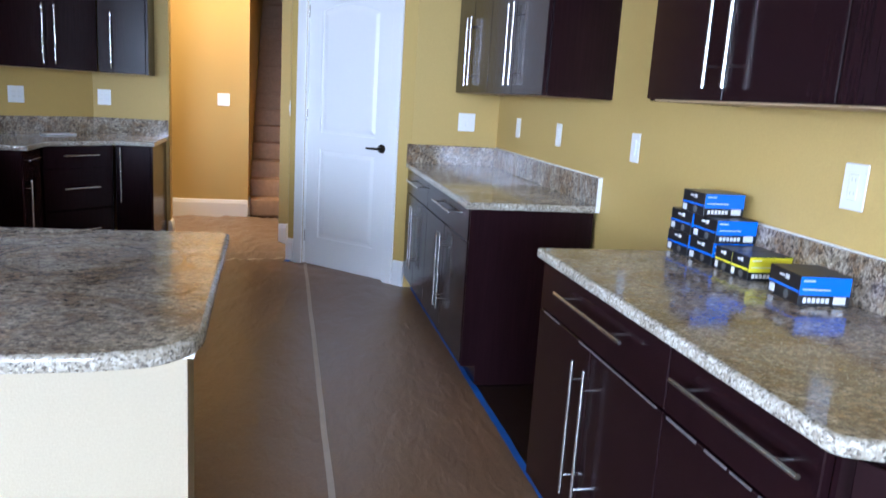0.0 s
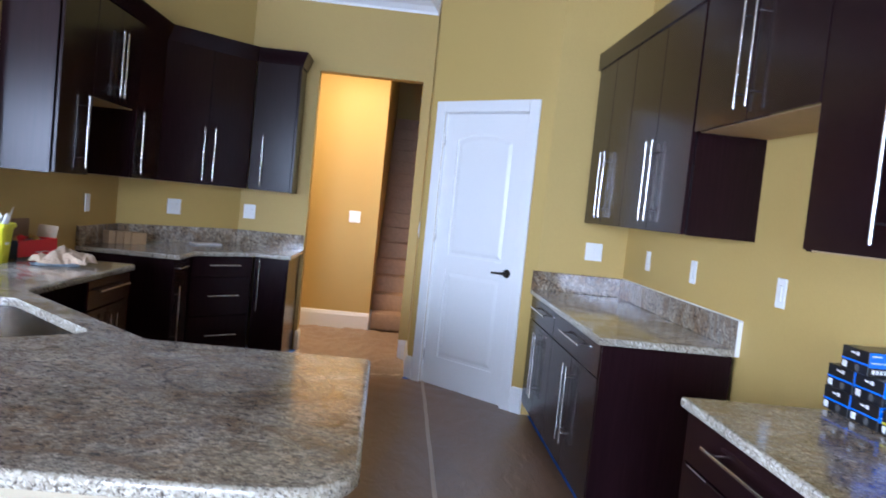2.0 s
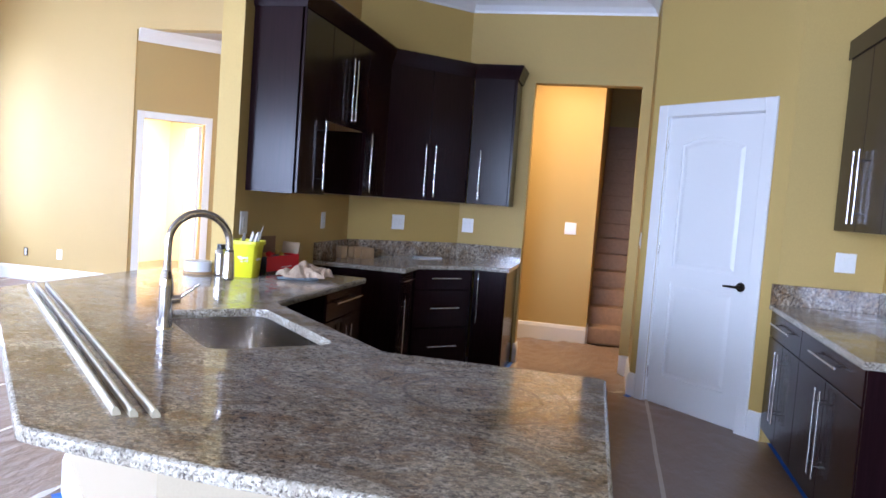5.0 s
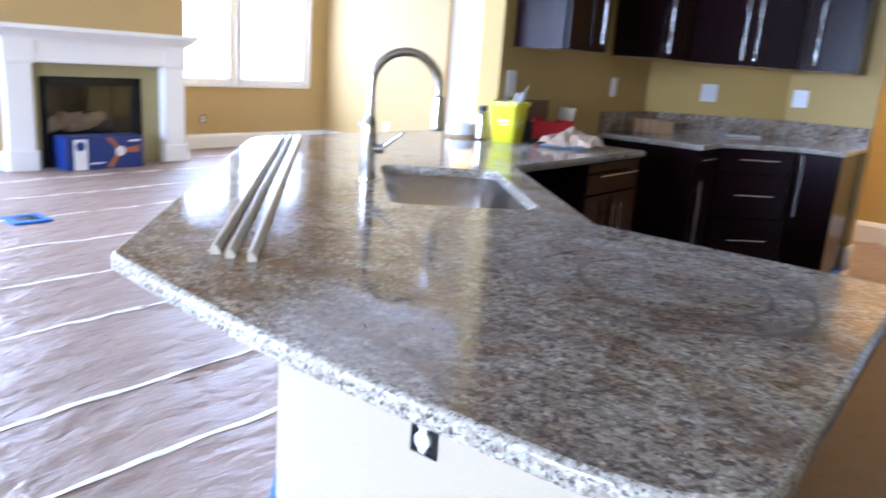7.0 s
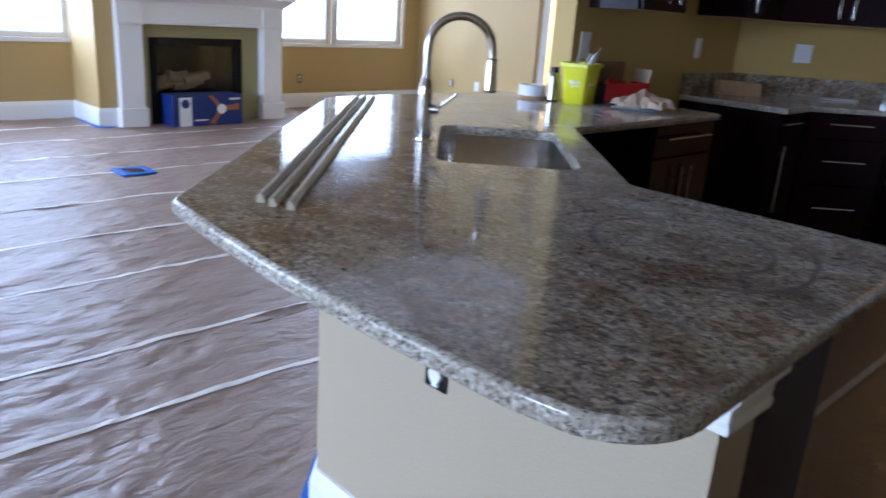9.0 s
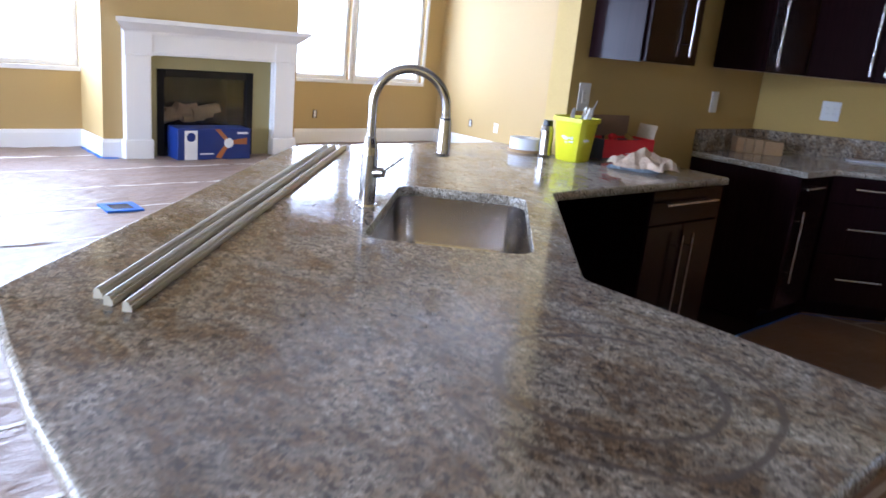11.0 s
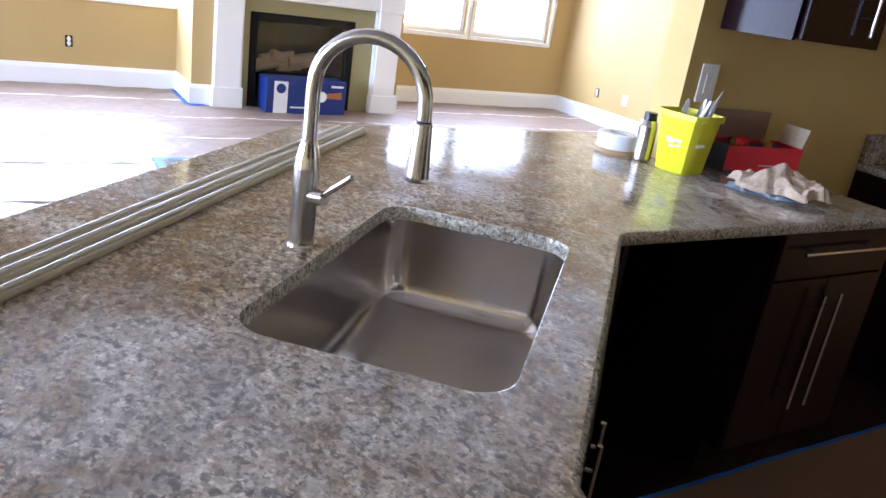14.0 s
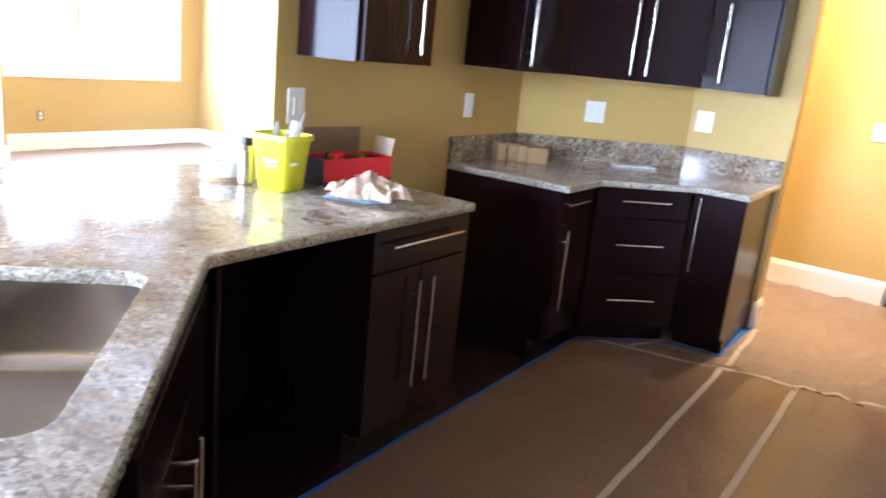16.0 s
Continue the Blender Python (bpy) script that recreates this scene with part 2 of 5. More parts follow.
def builders_paper(name, base=(0.262, 0.186, 0.142), relief=0.65):
    m = material(name, base, 0.42, 0, 1.3, 0.14, 90, 0.05)
    nt = m.node_tree
    b = nt.nodes["Principled BSDF"]
    geo = nt.nodes.new("ShaderNodeNewGeometry")
    mp = nt.nodes.new("ShaderNodeMapping")
    mp.inputs["Scale"].default_value = (2.2, 0.95, 1)
    mp.inputs["Rotation"].default_value = (0, 0, radians(12))
    nt.links.new(geo.outputs["Position"], mp.inputs[0])
    n = nt.nodes.new("ShaderNodeTexNoise")
    n.inputs["Scale"].default_value, n.inputs["Detail"].default_value, n.inputs["Distortion"].default_value = 8.5, 4, 0.5
    nt.links.new(mp.outputs[0], n.inputs["Vector"])
    bp = nt.nodes.new("ShaderNodeBump")
    bp.inputs["Strength"].default_value, bp.inputs["Distance"].default_value = relief, 0.024
    nt.links.new(n.outputs["Fac"], bp.inputs["Height"])
    nt.links.new(bp.outputs[0], b.inputs["Normal"])
    return m


PAINT = material("olive_gold_wall_paint", (0.50, 0.352, 0.105), 0.62, 0, 0.8, 0.04, 160, 0.02, 0.12, 220)
# living room walls: tanner hue, also darkened in colour for the backlit window wall
TAN = material("backlit_tan_wall_paint", (0.45, 0.318, 0.122), 0.62, 0, 0.8, 0.04, 160, 0.02, 0.12, 220)
CREAM = material("cream_drywall_paint", (0.42, 0.35, 0.232), 0.6, 0, 1.2, 0.03, 160, 0.02, 0.1, 200)
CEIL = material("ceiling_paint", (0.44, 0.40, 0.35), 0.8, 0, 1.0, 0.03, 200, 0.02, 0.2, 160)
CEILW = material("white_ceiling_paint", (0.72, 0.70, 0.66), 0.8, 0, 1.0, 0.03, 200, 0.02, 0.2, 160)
WHITE = material("white_trim_paint", (0.80, 0.80, 0.79), 0.32, 0, 2.0, 0.02, 90, 0.01, 0.02, 60)
PLATE = material("white_plastic", (0.80, 0.80, 0.77), 0.3, 0, 10, 0.02, 90, 0.0)
WOOD = espresso("espresso_cabinet_wood")
UNDER = material("raw_birch_ply", (0.52, 0.36, 0.20), 0.6, 0, 9, 0.12, 120, 0.05)
STEEL = material("brushed_steel", (0.54, 0.52, 0.49), 0.19, 1.0, 40, 0.06, 300, 0.03)
PULL = material("satin_nickel", (0.64, 0.62, 0.59), 0.27, 1.0, 40, 0.04, 300, 0.02)
SINKSTEEL = material("satin_sink_steel", (0.56, 0.525, 0.485), 0.165, 1.0, 3, 0.03, 300, 0.0)
# brushing round the bowl draws highlights out upwards
brushed = SINKSTEEL.node_tree.nodes["Principled BSDF"]
brushed.inputs["Anisotropic"].default_value, brushed.inputs["Anisotropic Rotation"].default_value = 0.5, 0.25
around = SINKSTEEL.node_tree.nodes.new("ShaderNodeTangent")
around.direction_type, around.axis = "RADIAL", "Z"
SINKSTEEL.node_tree.links.new(around.outputs[0], brushed.inputs["Tangent"])
BRONZE = material("dark_bronze", (0.05, 0.04, 0.03), 0.35, 0.9, 30, 0.1, 200, 0.02)
GRANITE = granite("polished_granite")
# lightened copy of the granite for edges that face the windows
GRANITE_EDGE = granite("lit_granite_edge", False)
PAPER = builders_paper("brown_builders_paper")
# kitchen copy of the paper: browner, with the aisle's shade in its colour
PAPERK = builders_paper("shaded_kitchen_paper", (0.22, 0.126, 0.071), 0.22)
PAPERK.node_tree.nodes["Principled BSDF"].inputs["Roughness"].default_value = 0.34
# masking tape darkened in colour to match the shaded kitchen floor
TAPEK = material("shaded_kitchen_tape", (0.52, 0.43, 0.34), 0.5, 0, 14, 0.15, 90, 0.03)
TAPE = material("pale_masking_tape", (0.76, 0.72, 0.66), 0.55, 0, 14, 0.15, 90, 0.03)
BLUE = material("blue_painters_tape", (0.015, 0.12, 0.50), 0.5, 0, 14, 0.1, 90, 0.03)
CARPET = material("brown_stair_carpet", (0.42, 0.27, 0.17), 0.95, 0, 30, 0.25, 500, 0.12, 0.8, 380)
DARKFLOOR = material("dark_stained_floor", (0.028, 0.016, 0.012), 0.22, 0, 6, 0.3, 120, 0.06)
BLACK = material("black_metal", (0.012, 0.012, 0.012), 0.35, 0.3, 20, 0.1, 200, 0.02)
OLIVE = material("olive_surround", (0.30, 0.27, 0.13), 0.6, 0, 3, 0.05, 160, 0.02)
GROUND = material("outside_ground", (0.42, 0.40, 0.34), 0.9, 0, 2, 0.2, 30, 0.1)


def glass(name):
    m = bpy.data.materials.new(name)
    m.use_nodes = True
    b = m.node_tree.nodes["Principled BSDF"]
    b.inputs["Transmission Weight"].default_value, b.inputs["Roughness"].default_value, b.inputs["IOR"].default_value = 1.0, 0.0, 1.45
    return m


GLASS = glass("window_glass")


# ---------------- building helpers ----------------
def box(bm, x0, x1, y0, y1, z0, z1, bevel=0.0, segments=1):
    r = bmesh.ops.create_cube(bm, size=1.0, matrix=Matrix.Translation(((x0 + x1) / 2, (y0 + y1) / 2, (z0 + z1) / 2)) @ Matrix.Diagonal((abs(x1 - x0), abs(y1 - y0), abs(z1 - z0), 1)))
    if bevel:
        edges = list({e for v in r["verts"] for e in v.link_edges})
        bmesh.ops.bevel(bm, geom=edges, offset=bevel, segments=segments, affect="EDGES", profile=0.5)
    return bm


def rod(bm, a, b, r, r2=None, sides=12, caps=True):
    a, b = Vector(a), Vector(b)
    d = b - a
    m = Matrix.Translation((a + b) / 2) @ d.to_track_quat("Z", "Y").to_matrix().to_4x4()
    bmesh.ops.create_cone(bm, cap_ends=caps, segments=sides, radius1=r, radius2=r if r2 is None else r2, depth=d.length, matrix=m)
    return bm


def prism(bm, outline, z0, z1):
    """A slab with the outline given in x and y, counter-clockwise."""
    lo = [bm.verts.new((x, y, z0)) for x, y in outline]
    hi = [bm.verts.new((x, y, z1)) for x, y in outline]
    n = len(outline)
    bm.faces.new(hi)
    bm.faces.new(lo[::-1])
    for i in range(n):
        bm.faces.new((lo[i], lo[(i + 1) % n], hi[(i + 1) % n], hi[i]))
    return bm


def sweep(bm, path, profile, closed=False):
    """A profile of (outward, z) swept along a path in x and y; outward is to the right of the way along the path."""
    n = len(path)
    rings = []
    for i, p in enumerate(path):
        p = Vector(p)
        before = (p - Vector(path[i - 1])).normalized() if i or closed else None
        after = (Vector(path[(i + 1) % n]) - p).normalized() if i < n - 1 or closed else None
        before, after = before or after, after or before
        n1, n2 = Vector((before.y, -before.x)), Vector((after.y, -after.x))
        m = (n1 + n2).normalized()
        k = 1 / max(0.3, m.dot(n1))
        rings.append([bm.verts.new((p.x + m.x * k * o, p.y + m.y * k * o, z)) for o, z in profile])
    for i in range(n if closed else n - 1):
        a, b = rings[i], rings[(i + 1) % n]
        for j in range(len(profile)):
            bm.faces.new((a[j], b[j], b[(j + 1) % len(profile)], a[(j + 1) % len(profile)]))
    if not closed:
        bm.faces.new(rings[0][::-1])
        bm.faces.new(rings[-1])
    return bm


def finish(bm, name, mat, smooth=False):
    bmesh.ops.recalc_face_normals(bm, faces=bm.faces)
    me = bpy.data.meshes.new(name)
    bm.to_mesh(me)
    bm.free()
    for m in mat if isinstance(mat, (list, tuple)) else [mat]:
        me.materials.append(m)
    if smooth:
        me.polygons.foreach_set("use_smooth", [True] * len(me.polygons))
        me.set_sharp_from_angle(angle=radians(38))
    return me


def part(name, bm, mat, parent, label="", smooth=False):
    ob = new(name, finish(bm, name, mat, smooth))
    ob.parent = parent
    if label:
        ob["label"] = label
    return ob


def thing(name, m, label, category, group="", kind=""):
    ob = new(name)
    ob.empty_display_size = 0.05
    ob.matrix_world = m
    return tagged(ob, label, category, group, kind)


def solid(name, bm, mat, label="", category="", group="", kind="", smooth=False, m=None):
    ob = new(name, finish(bm, name, mat, smooth))
    if m is not None:
        ob.matrix_world = m
    return tagged(ob, label, category, group, kind)


def structure(name, bm, mat, label, category, smooth=False, m=None):
    return solid(name, bm, mat, label, category, "", "structure", smooth, m)


def B(*a, **k):
    return box(bmesh.new(), *a, **k)


def wall_with_holes(name, length, height, thick, holes, m, mat, label):
    """A wall along local x from 0 to length; its seen face is local y = 0, its body runs to y = thick. Holes: (x0, x1, z0, z1)."""
    bm = bmesh.new()
    xs = sorted({0.0, length, *(h[0] for h in holes), *(h[1] for h in holes)})
    for a, b in zip(xs, xs[1:]):
        cuts = sorted((h[2], h[3]) for h in holes if h[0] <= a + 1e-6 and h[1] >= b - 1e-6)
        z = 0.0
        for c0, c1 in cuts:
            if c0 > z + 1e-6:
                box(bm, a, b, 0, thick, z, c0)
            z = c1
        if z < height - 1e-6:
            box(bm, a, b, 0, thick, z, height)
    bmesh.ops.remove_doubles(bm, verts=bm.verts, dist=1e-5)
    inner = [f for f in bm.faces if sum(1 for g in bm.faces if g is not f and set(g.verts) == set(f.verts))]
    bmesh.ops.delete(bm, geom=inner, context="FACES_ONLY")
    return structure(name, bm, mat, label, "wall", m=m)


# ---------------- plan ----------------
CT = 0.891                    # top of the counters
EX, WX, NY, PY = 1.515, -2.205, 6.96, 5.515
KC, LC = 3.13, 3.92           # ceilings of kitchen and living room
FARX, SIDEY, SOUTHY = -7.93, 8.42, -5.0

# floor under the paper, paper strips come last
structure("floor", B(FARX - 0.3, EX + 0.2, SOUTHY - 0.2, 13.5, -0.2, 0.0), DARKFLOOR, "dark stained wood floor showing in the appliance gaps", "floor")
structure("ground", B(-160, 160, -160, 160, -0.75, -0.35), GROUND, "pale ground outside the house", "ground")

W_ = "olive gold painted drywall wall"
wall_with_holes("wall_east", PY + 0.0 - SOUTHY, KC, 0.15, [], pose(EX, PY, 0, 0, 0, -90), PAINT, W_)
wall_with_holes("wall_pantry_end", EX + 0.15 - 0.915, KC, 0.15, [], pose(0.915, PY, 0, 0, 0, 0), PAINT, W_)
DIAG = pose(0.10, 6.33, 0, 0, 0, -45)
wall_with_holes("wall_pantry_door", 1.153, KC, 0.12, [(0.155, 0.955, 0.0, 2.115)], DIAG, PAINT, W_)
wall_with_holes("wall_pantry_side", 0.66, KC, 0.12, [], pose(0.10, 6.99, 0, 0, 0, -90), PAINT, W_)
wall_with_holes("wall_north", 2.17, KC, 0.13, [(0.58, 1.47, 0.0, 2.445)], pose(-1.45, NY, 0, 0, 0, 0), PAINT, W_)
wall_with_holes("wall_diagonal", 1.075, KC, 0.13, [], pose(WX, NY - 0.755, 0, 0, 0, 45), PAINT, W_)
wall_with_holes("wall_west", NY - 0.755 - 4.335, KC, 0.135, [], pose(WX, 4.335, 0, 0, 0, 90), PAINT, W_)
# hall behind the kitchen and the stair well
wall_with_holes("wall_hall_back", 2.7, KC, 0.12, [], pose(-3.0, 8.30, 0, 0, 0, 0), PAINT, W_)
wall_with_holes("wall_stair_left", 4.4, 5.2, 0.12, [], pose(-0.30, 8.42, 0, 0, 0, 90), PAINT, W_)
wall_with_holes("wall_stair_right", 6.4, 5.2, 0.12, [], pose(0.72, 13.4, 0, 0, 0, -90), PAINT, W_)
wall_with_holes("wall_stair_end", 1.4, 5.2, 0.12, [], pose(-0.5, 12.82, 0, 0, 0, 0), PAINT, W_)
wall_with_holes("wall_hall_left", 2.0, KC, 0.12, [], pose(-3.0, 6.9, 0, 0, 0, 90), PAINT, W_)
# living room
wall_with_holes("wall_living_west", SIDEY - SOUTHY + 0.3, LC, 0.18, [(-4.4 - SOUTHY, -1.0 - SOUTHY, 0.1, 2.45)] + [(y0 - SOUTHY, y1 - SOUTHY, 0.80, 2.52) for y0, y1 in ((1.55, 2.60), (2.70, 3.75), (5.93, 6.92), (7.02, 8.10))], pose(FARX, SOUTHY, 0, 0, 0, 90), TAN, "backlit-toned tan gold painted drywall wall")
wall_with_holes("wall_living_side", 6.2, LC, 0.15, [(2.15, 3.75, 0.0, 3.13)], pose(FARX, SIDEY, 0, 0, 0, 0), TAN, "backlit-toned tan gold painted drywall wall")
wall_with_holes("wall_niche_door", 1.7, 3.14, 0.12, [(0.11, 0.83, 0.0, 2.10)], pose(-5.78, SIDEY + 0.03, 0, 0, 0, 45), TAN, "backlit-toned tan gold painted drywall wall")
wall_with_holes("wall_niche_side", 1.5, 3.14, 0.12, [], pose(-4.16, 10.0, 0, 0, 0, -90), TAN, "backlit-toned tan gold painted drywall wall")
wall_with_holes("wall_back_room", 5.0, 3.14, 0.12, [], pose(-8.5, 12.0, 0, 0, 0, 0), TAN, "backlit-toned tan gold painted drywall wall")
wall_with_holes("wall_back_room_left", 3.4, 3.14, 0.12, [], pose(-7.6, 8.6, 0, 0, 0, 90), TAN, "backlit-toned tan gold painted drywall wall")
wall_with_holes("wall_south", EX - FARX + 0.3, LC, 0.18, [(1.6, 4.4, 0.35, 2.5), (6.3, 9.2, 0.1, 2.5)], pose(EX + 0.15, SOUTHY, 0, 0, 0, 180), PAINT, W_)
wall_with_holes("wall_hall_divider", 2.2, LC, 0.1, [], pose(-2.345, SIDEY + 0.0, 0, 0, 0, -90), TAN, "backlit-toned tan gold painted drywall wall")
structure("beam", B(WX - 0.135, WX, SOUTHY, 4.33, 2.9, LC), PAINT, "olive gold painted header over the bar", "beam")
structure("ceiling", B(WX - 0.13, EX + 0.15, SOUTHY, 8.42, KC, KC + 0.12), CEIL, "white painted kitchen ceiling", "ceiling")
structure("ceiling_living", B(FARX - 0.2, WX - 0.135, SOUTHY - 0.2, SIDEY + 0.15, LC, LC + 0.12), CEILW, "white painted living room ceiling", "ceiling")
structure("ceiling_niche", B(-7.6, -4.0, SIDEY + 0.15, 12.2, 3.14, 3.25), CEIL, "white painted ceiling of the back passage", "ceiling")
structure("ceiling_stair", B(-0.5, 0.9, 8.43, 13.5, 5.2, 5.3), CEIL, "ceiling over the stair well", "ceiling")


# ---------------- cabinets ----------------
def bar_handle(parent, p, q, stand=0.032, r=0.0056):
    """A steel bar pull from p to q, standing off the front (local -y)."""
    p, q = Vector(p), Vector(q)
    off = Vector((0, -stand, 0))
    bm = bmesh.new()
    rod(bm, p + off, q + off, r)
    for k in (0.14, 0.86):
        c = p.lerp(q, k)
        rod(bm, c, c + off, r * 0.75, sides=8)
    return part("handle", bm, PULL, parent, "brushed steel bar handle", smooth=True)


def front(parent, name, x0, x1, z0, z1, handle=None):
    g = 0.002
    ob = part(name, B(x0 + g, x1 - g, 0.0, 0.02, z0 + g, z1 - g, bevel=0.0025), WOOD, parent)
    if handle:
        kind, a, b, c = handle
        if kind == "v":      # upright at x = a from z = b to c
            bar_handle(ob, (a, 0, b), (a, 0, c))
        else:                # level at z = a from x = b to c
            bar_handle(ob, (b, 0, a), (c, 0, a))
    return ob


def end_panel(x0, x1, d):
    bm = box(bmesh.new(), x0, x1, 0.004, 0.075, 0.10, CT - 0.034)
    return box(bm, x0, x1, 0.075, d, 0.003, CT - 0.034)


def base_cabinet(m, w, d, fronts, label, left_end=False, right_end=False):
    cab = thing("base_cabinet", m, label, "cabinet", "kitchen base cabinets")
    bm = bmesh.new()
    box(bm, 0.001, w - 0.001, 0.021, d, 0.10, CT - 0.034)
    part("body", bm, WOOD, cab)
    part("toe_kick", B(0.001, w - 0.001, 0.075, d, 0.003, 0.0995), WOOD, cab)
    if left_end:
        part("end_panel", end_panel(-0.018, 0.0, d), WOOD, cab)
    if right_end:
        part("end_panel", end_panel(w, w + 0.018, d), WOOD, cab)
    for f in fronts:
        front(cab, *f)
    return cab


def drawer_two_doors(w, hl=0.44):
    c = w / 2
    h = min(hl, w * 0.75) / 2
    return [("drawer", 0, w, 0.697, 0.853, ("h", 0.793, c - h, c + h)),
            ("door", 0, c, 0.103, 0.695, ("v", c - 0.042, 0.243, 0.65)),
            ("door", c, w, 0.103, 0.695, ("v", c + 0.042, 0.243, 0.65))]


TOP = 2.45


def upper_cabinet(m, w, d, z0, fronts, label, ends=(False, False), top=TOP):
    cab = thing("wall_cabinet", m, label, "cabinet", "kitchen wall cabinets")
    part("body", B(0.001, w - 0.001, 0.021, d, z0 + 0.006, top), WOOD, cab)
    part("underside", B(0.012, w - 0.012, 0.024, d - 0.004, z0 + 0.001, z0 + 0.0055), UNDER, cab, "raw birch plywood underside")
    if ends[0]:
        part("end_panel", B(-0.016, 0.0, 0.022, d, z0, top), WOOD, cab)
    if ends[1]:
        part("end_panel", B(w, w + 0.016, 0.022, d, z0, top), WOOD, cab)
    for f in fronts:
        front(cab, *f)
    return cab


def two_doors(w, z0, z1, h0, h1, gap=0.04):
    c = w / 2
    return [("door", 0, c, z0, z1, ("v", c - gap, h0, h1)), ("door", c, w, z0, z1, ("v", c + gap, h0, h1))]


ESP = "espresso stained slab-door "
# east wall, far run beside the pantry door
FX = 0.895
base_cabinet(pose(FX, 5.495, 0, 0, 0, -90), 0.785, 0.60, drawer_two_doors(0.785), ESP + "base cabinet with drawer and doors beside pantry")
base_cabinet(pose(FX, 4.71, 0, 0, 0, -90), 1.02, 0.60, drawer_two_doors(1.02), ESP + "base cabinet with drawer and doors beside refrigerator gap", right_end=True)
# east wall, near run
base_cabinet(pose(FX, 2.635, 0, 0, 0, -90), 0.83, 0.60, drawer_two_doors(0.83, 0.46), ESP + "base cabinet with wide drawer, painted glints on door tops", left_end=True)
# pale strips stand in for light reflected off the door top edges
EDGE_GLINT = material("pale_edge_glint", (0.17, 0.15, 0.15), 0.5, 0, 60, 0.5, 300, 0.1)
glints = [(0.03, 0.17, 0.0), (0.33, 0.80, 0.0), (0.845, 0.97, 0.002), (1.0, 1.08, 0.001), (1.09, 1.16, 0.0), (1.18, 1.28, 0.002)]
base_cabinet(pose(FX, 1.805, 0, 0, 0, -90), 0.49, 0.60, [("drawer", 0, 0.49, 0.697, 0.853, ("h", 0.797, 0.064, 0.475)), ("door", 0, 0.49, 0.103, 0.695, ("v", 0.44, 0.225, 0.635))], ESP + "narrow base cabinet with drawer")
base_cabinet(pose(FX + 0.01, 1.31, 0, 0, 0, -66), 0.52, 0.50, [("door", 0.03, 0.52, 0.103, 0.853, None)], ESP + "angled cabinet closing the counter run")

for k, (a, b, dz) in enumerate(glints):
    host = bpy.data.objects["base_cabinet.002"] if a < 0.83 else bpy.data.objects["base_cabinet.003"]
    o = 0.0 if a < 0.83 else 0.83
    part("edge_glint", B(a - o, b - o, -0.0012, 0.004, 0.688 - dz, 0.6925, bevel=0.0008), EDGE_GLINT, host, "pale strip painting the glint on the door edge")
# east wall cabinets
UX = 1.182
U0 = 1.382
upper_cabinet(pose(UX, 5.44, 0, 0, 0, -90), 0.825, 0.333, U0, two_doors(0.825, U0, TOP - 0.02, 1.43, 1.835, 0.05), ESP + "tall wall cabinet beside the pantry", (True, False))
upper_cabinet(pose(UX, 4.615, 0, 0, 0, -90), 0.96, 0.333, U0, two_doors(0.96, U0, TOP - 0.02, 1.43, 1.83, 0.046), ESP + "tall wall cabinet beside refrigerator gap", (False, True))
upper_cabinet(pose(UX, 3.637, 0, 0, 0, -90), 1.0, 0.333, 1.832, two_doors(1.0, 1.832, TOP - 0.02, 1.875, 2.28, 0.05), ESP + "short wall cabinet over the refrigerator gap")
upper_cabinet(pose(UX, 2.635, 0, 0, 0, -90), 0.855, 0.333, U0 - 0.004, two_doors(0.855, U0, TOP - 0.02, 1.416, 1.815, 0.047), ESP + "tall wall cabinet over the near counter", (True, False))
upper_cabinet(pose(UX, 1.78, 0, 0, 0, -90), 0.86, 0.333, U0 - 0.004, two_doors(0.86, U0, TOP - 0.02, 1.416, 1.815, 0.047), ESP + "tall wall cabinet at the end of the run")

# west wall, the diagonal corner and the north end
WF = -1.548
base_cabinet(pose(WF, 5.545, 0, 0, 0, 90), 0.37, 0.655, [("drawer", 0, 0.37, 0.697, 0.853, ("h", 0.793, 0.03, 0.25)), ("door", 0, 0.37, 0.103, 0.695, ("v", 0.045, 0.265, 0.67))], ESP + "narrow base cabinet beside the range gap", left_end=True)
base_cabinet(pose(WF, 5.917, 0, 0, 0, 45), 0.545, 0.62, [("drawer", 0.01, 0.535, 0.697, 0.853, ("h", 0.79, 0.14, 0.405)), ("drawer", 0.01, 0.535, 0.402, 0.695, ("h", 0.56, 0.14, 0.405)), ("drawer", 0.01, 0.535, 0.103, 0.400, ("h", 0.26, 0.14, 0.405))], ESP + "diagonal corner base cabinet with three drawers")
base_cabinet(pose(-1.16, 6.303, 0, 0, 0, 0), 0.245, 0.65, [("door", 0, 0.245, 0.103, 0.853, ("v", 0.042, 0.44, 0.84))], ESP + "narrow base cabinet beside the hall opening", right_end=True)

WU = -1.888
upper_cabinet(pose(WU, 4.452, 0, 0, 0, 90), 0.42, 0.312, 1.368, [("door", 0, 0.42, 1.37, TOP - 0.02, ("v", 0.30, 1.41, 1.815))], ESP + "tall wall cabinet at bar wall end", (True, False))
upper_cabinet(pose(WU, 4.873, 0, 0, 0, 90), 0.70, 0.312, 1.825, two_doors(0.70, 1.825, TOP - 0.02, 1.87, 2.27, 0.035), ESP + "short wall cabinet over the range gap")
upper_cabinet(pose(WU, 5.575, 0, 0, 0, 90), 0.512, 0.312, 1.372, [("door", 0, 0.512, 1.375, TOP - 0.02, ("v", 0.065, 1.41, 1.82))], ESP + "tall wall cabinet beside the range gap")
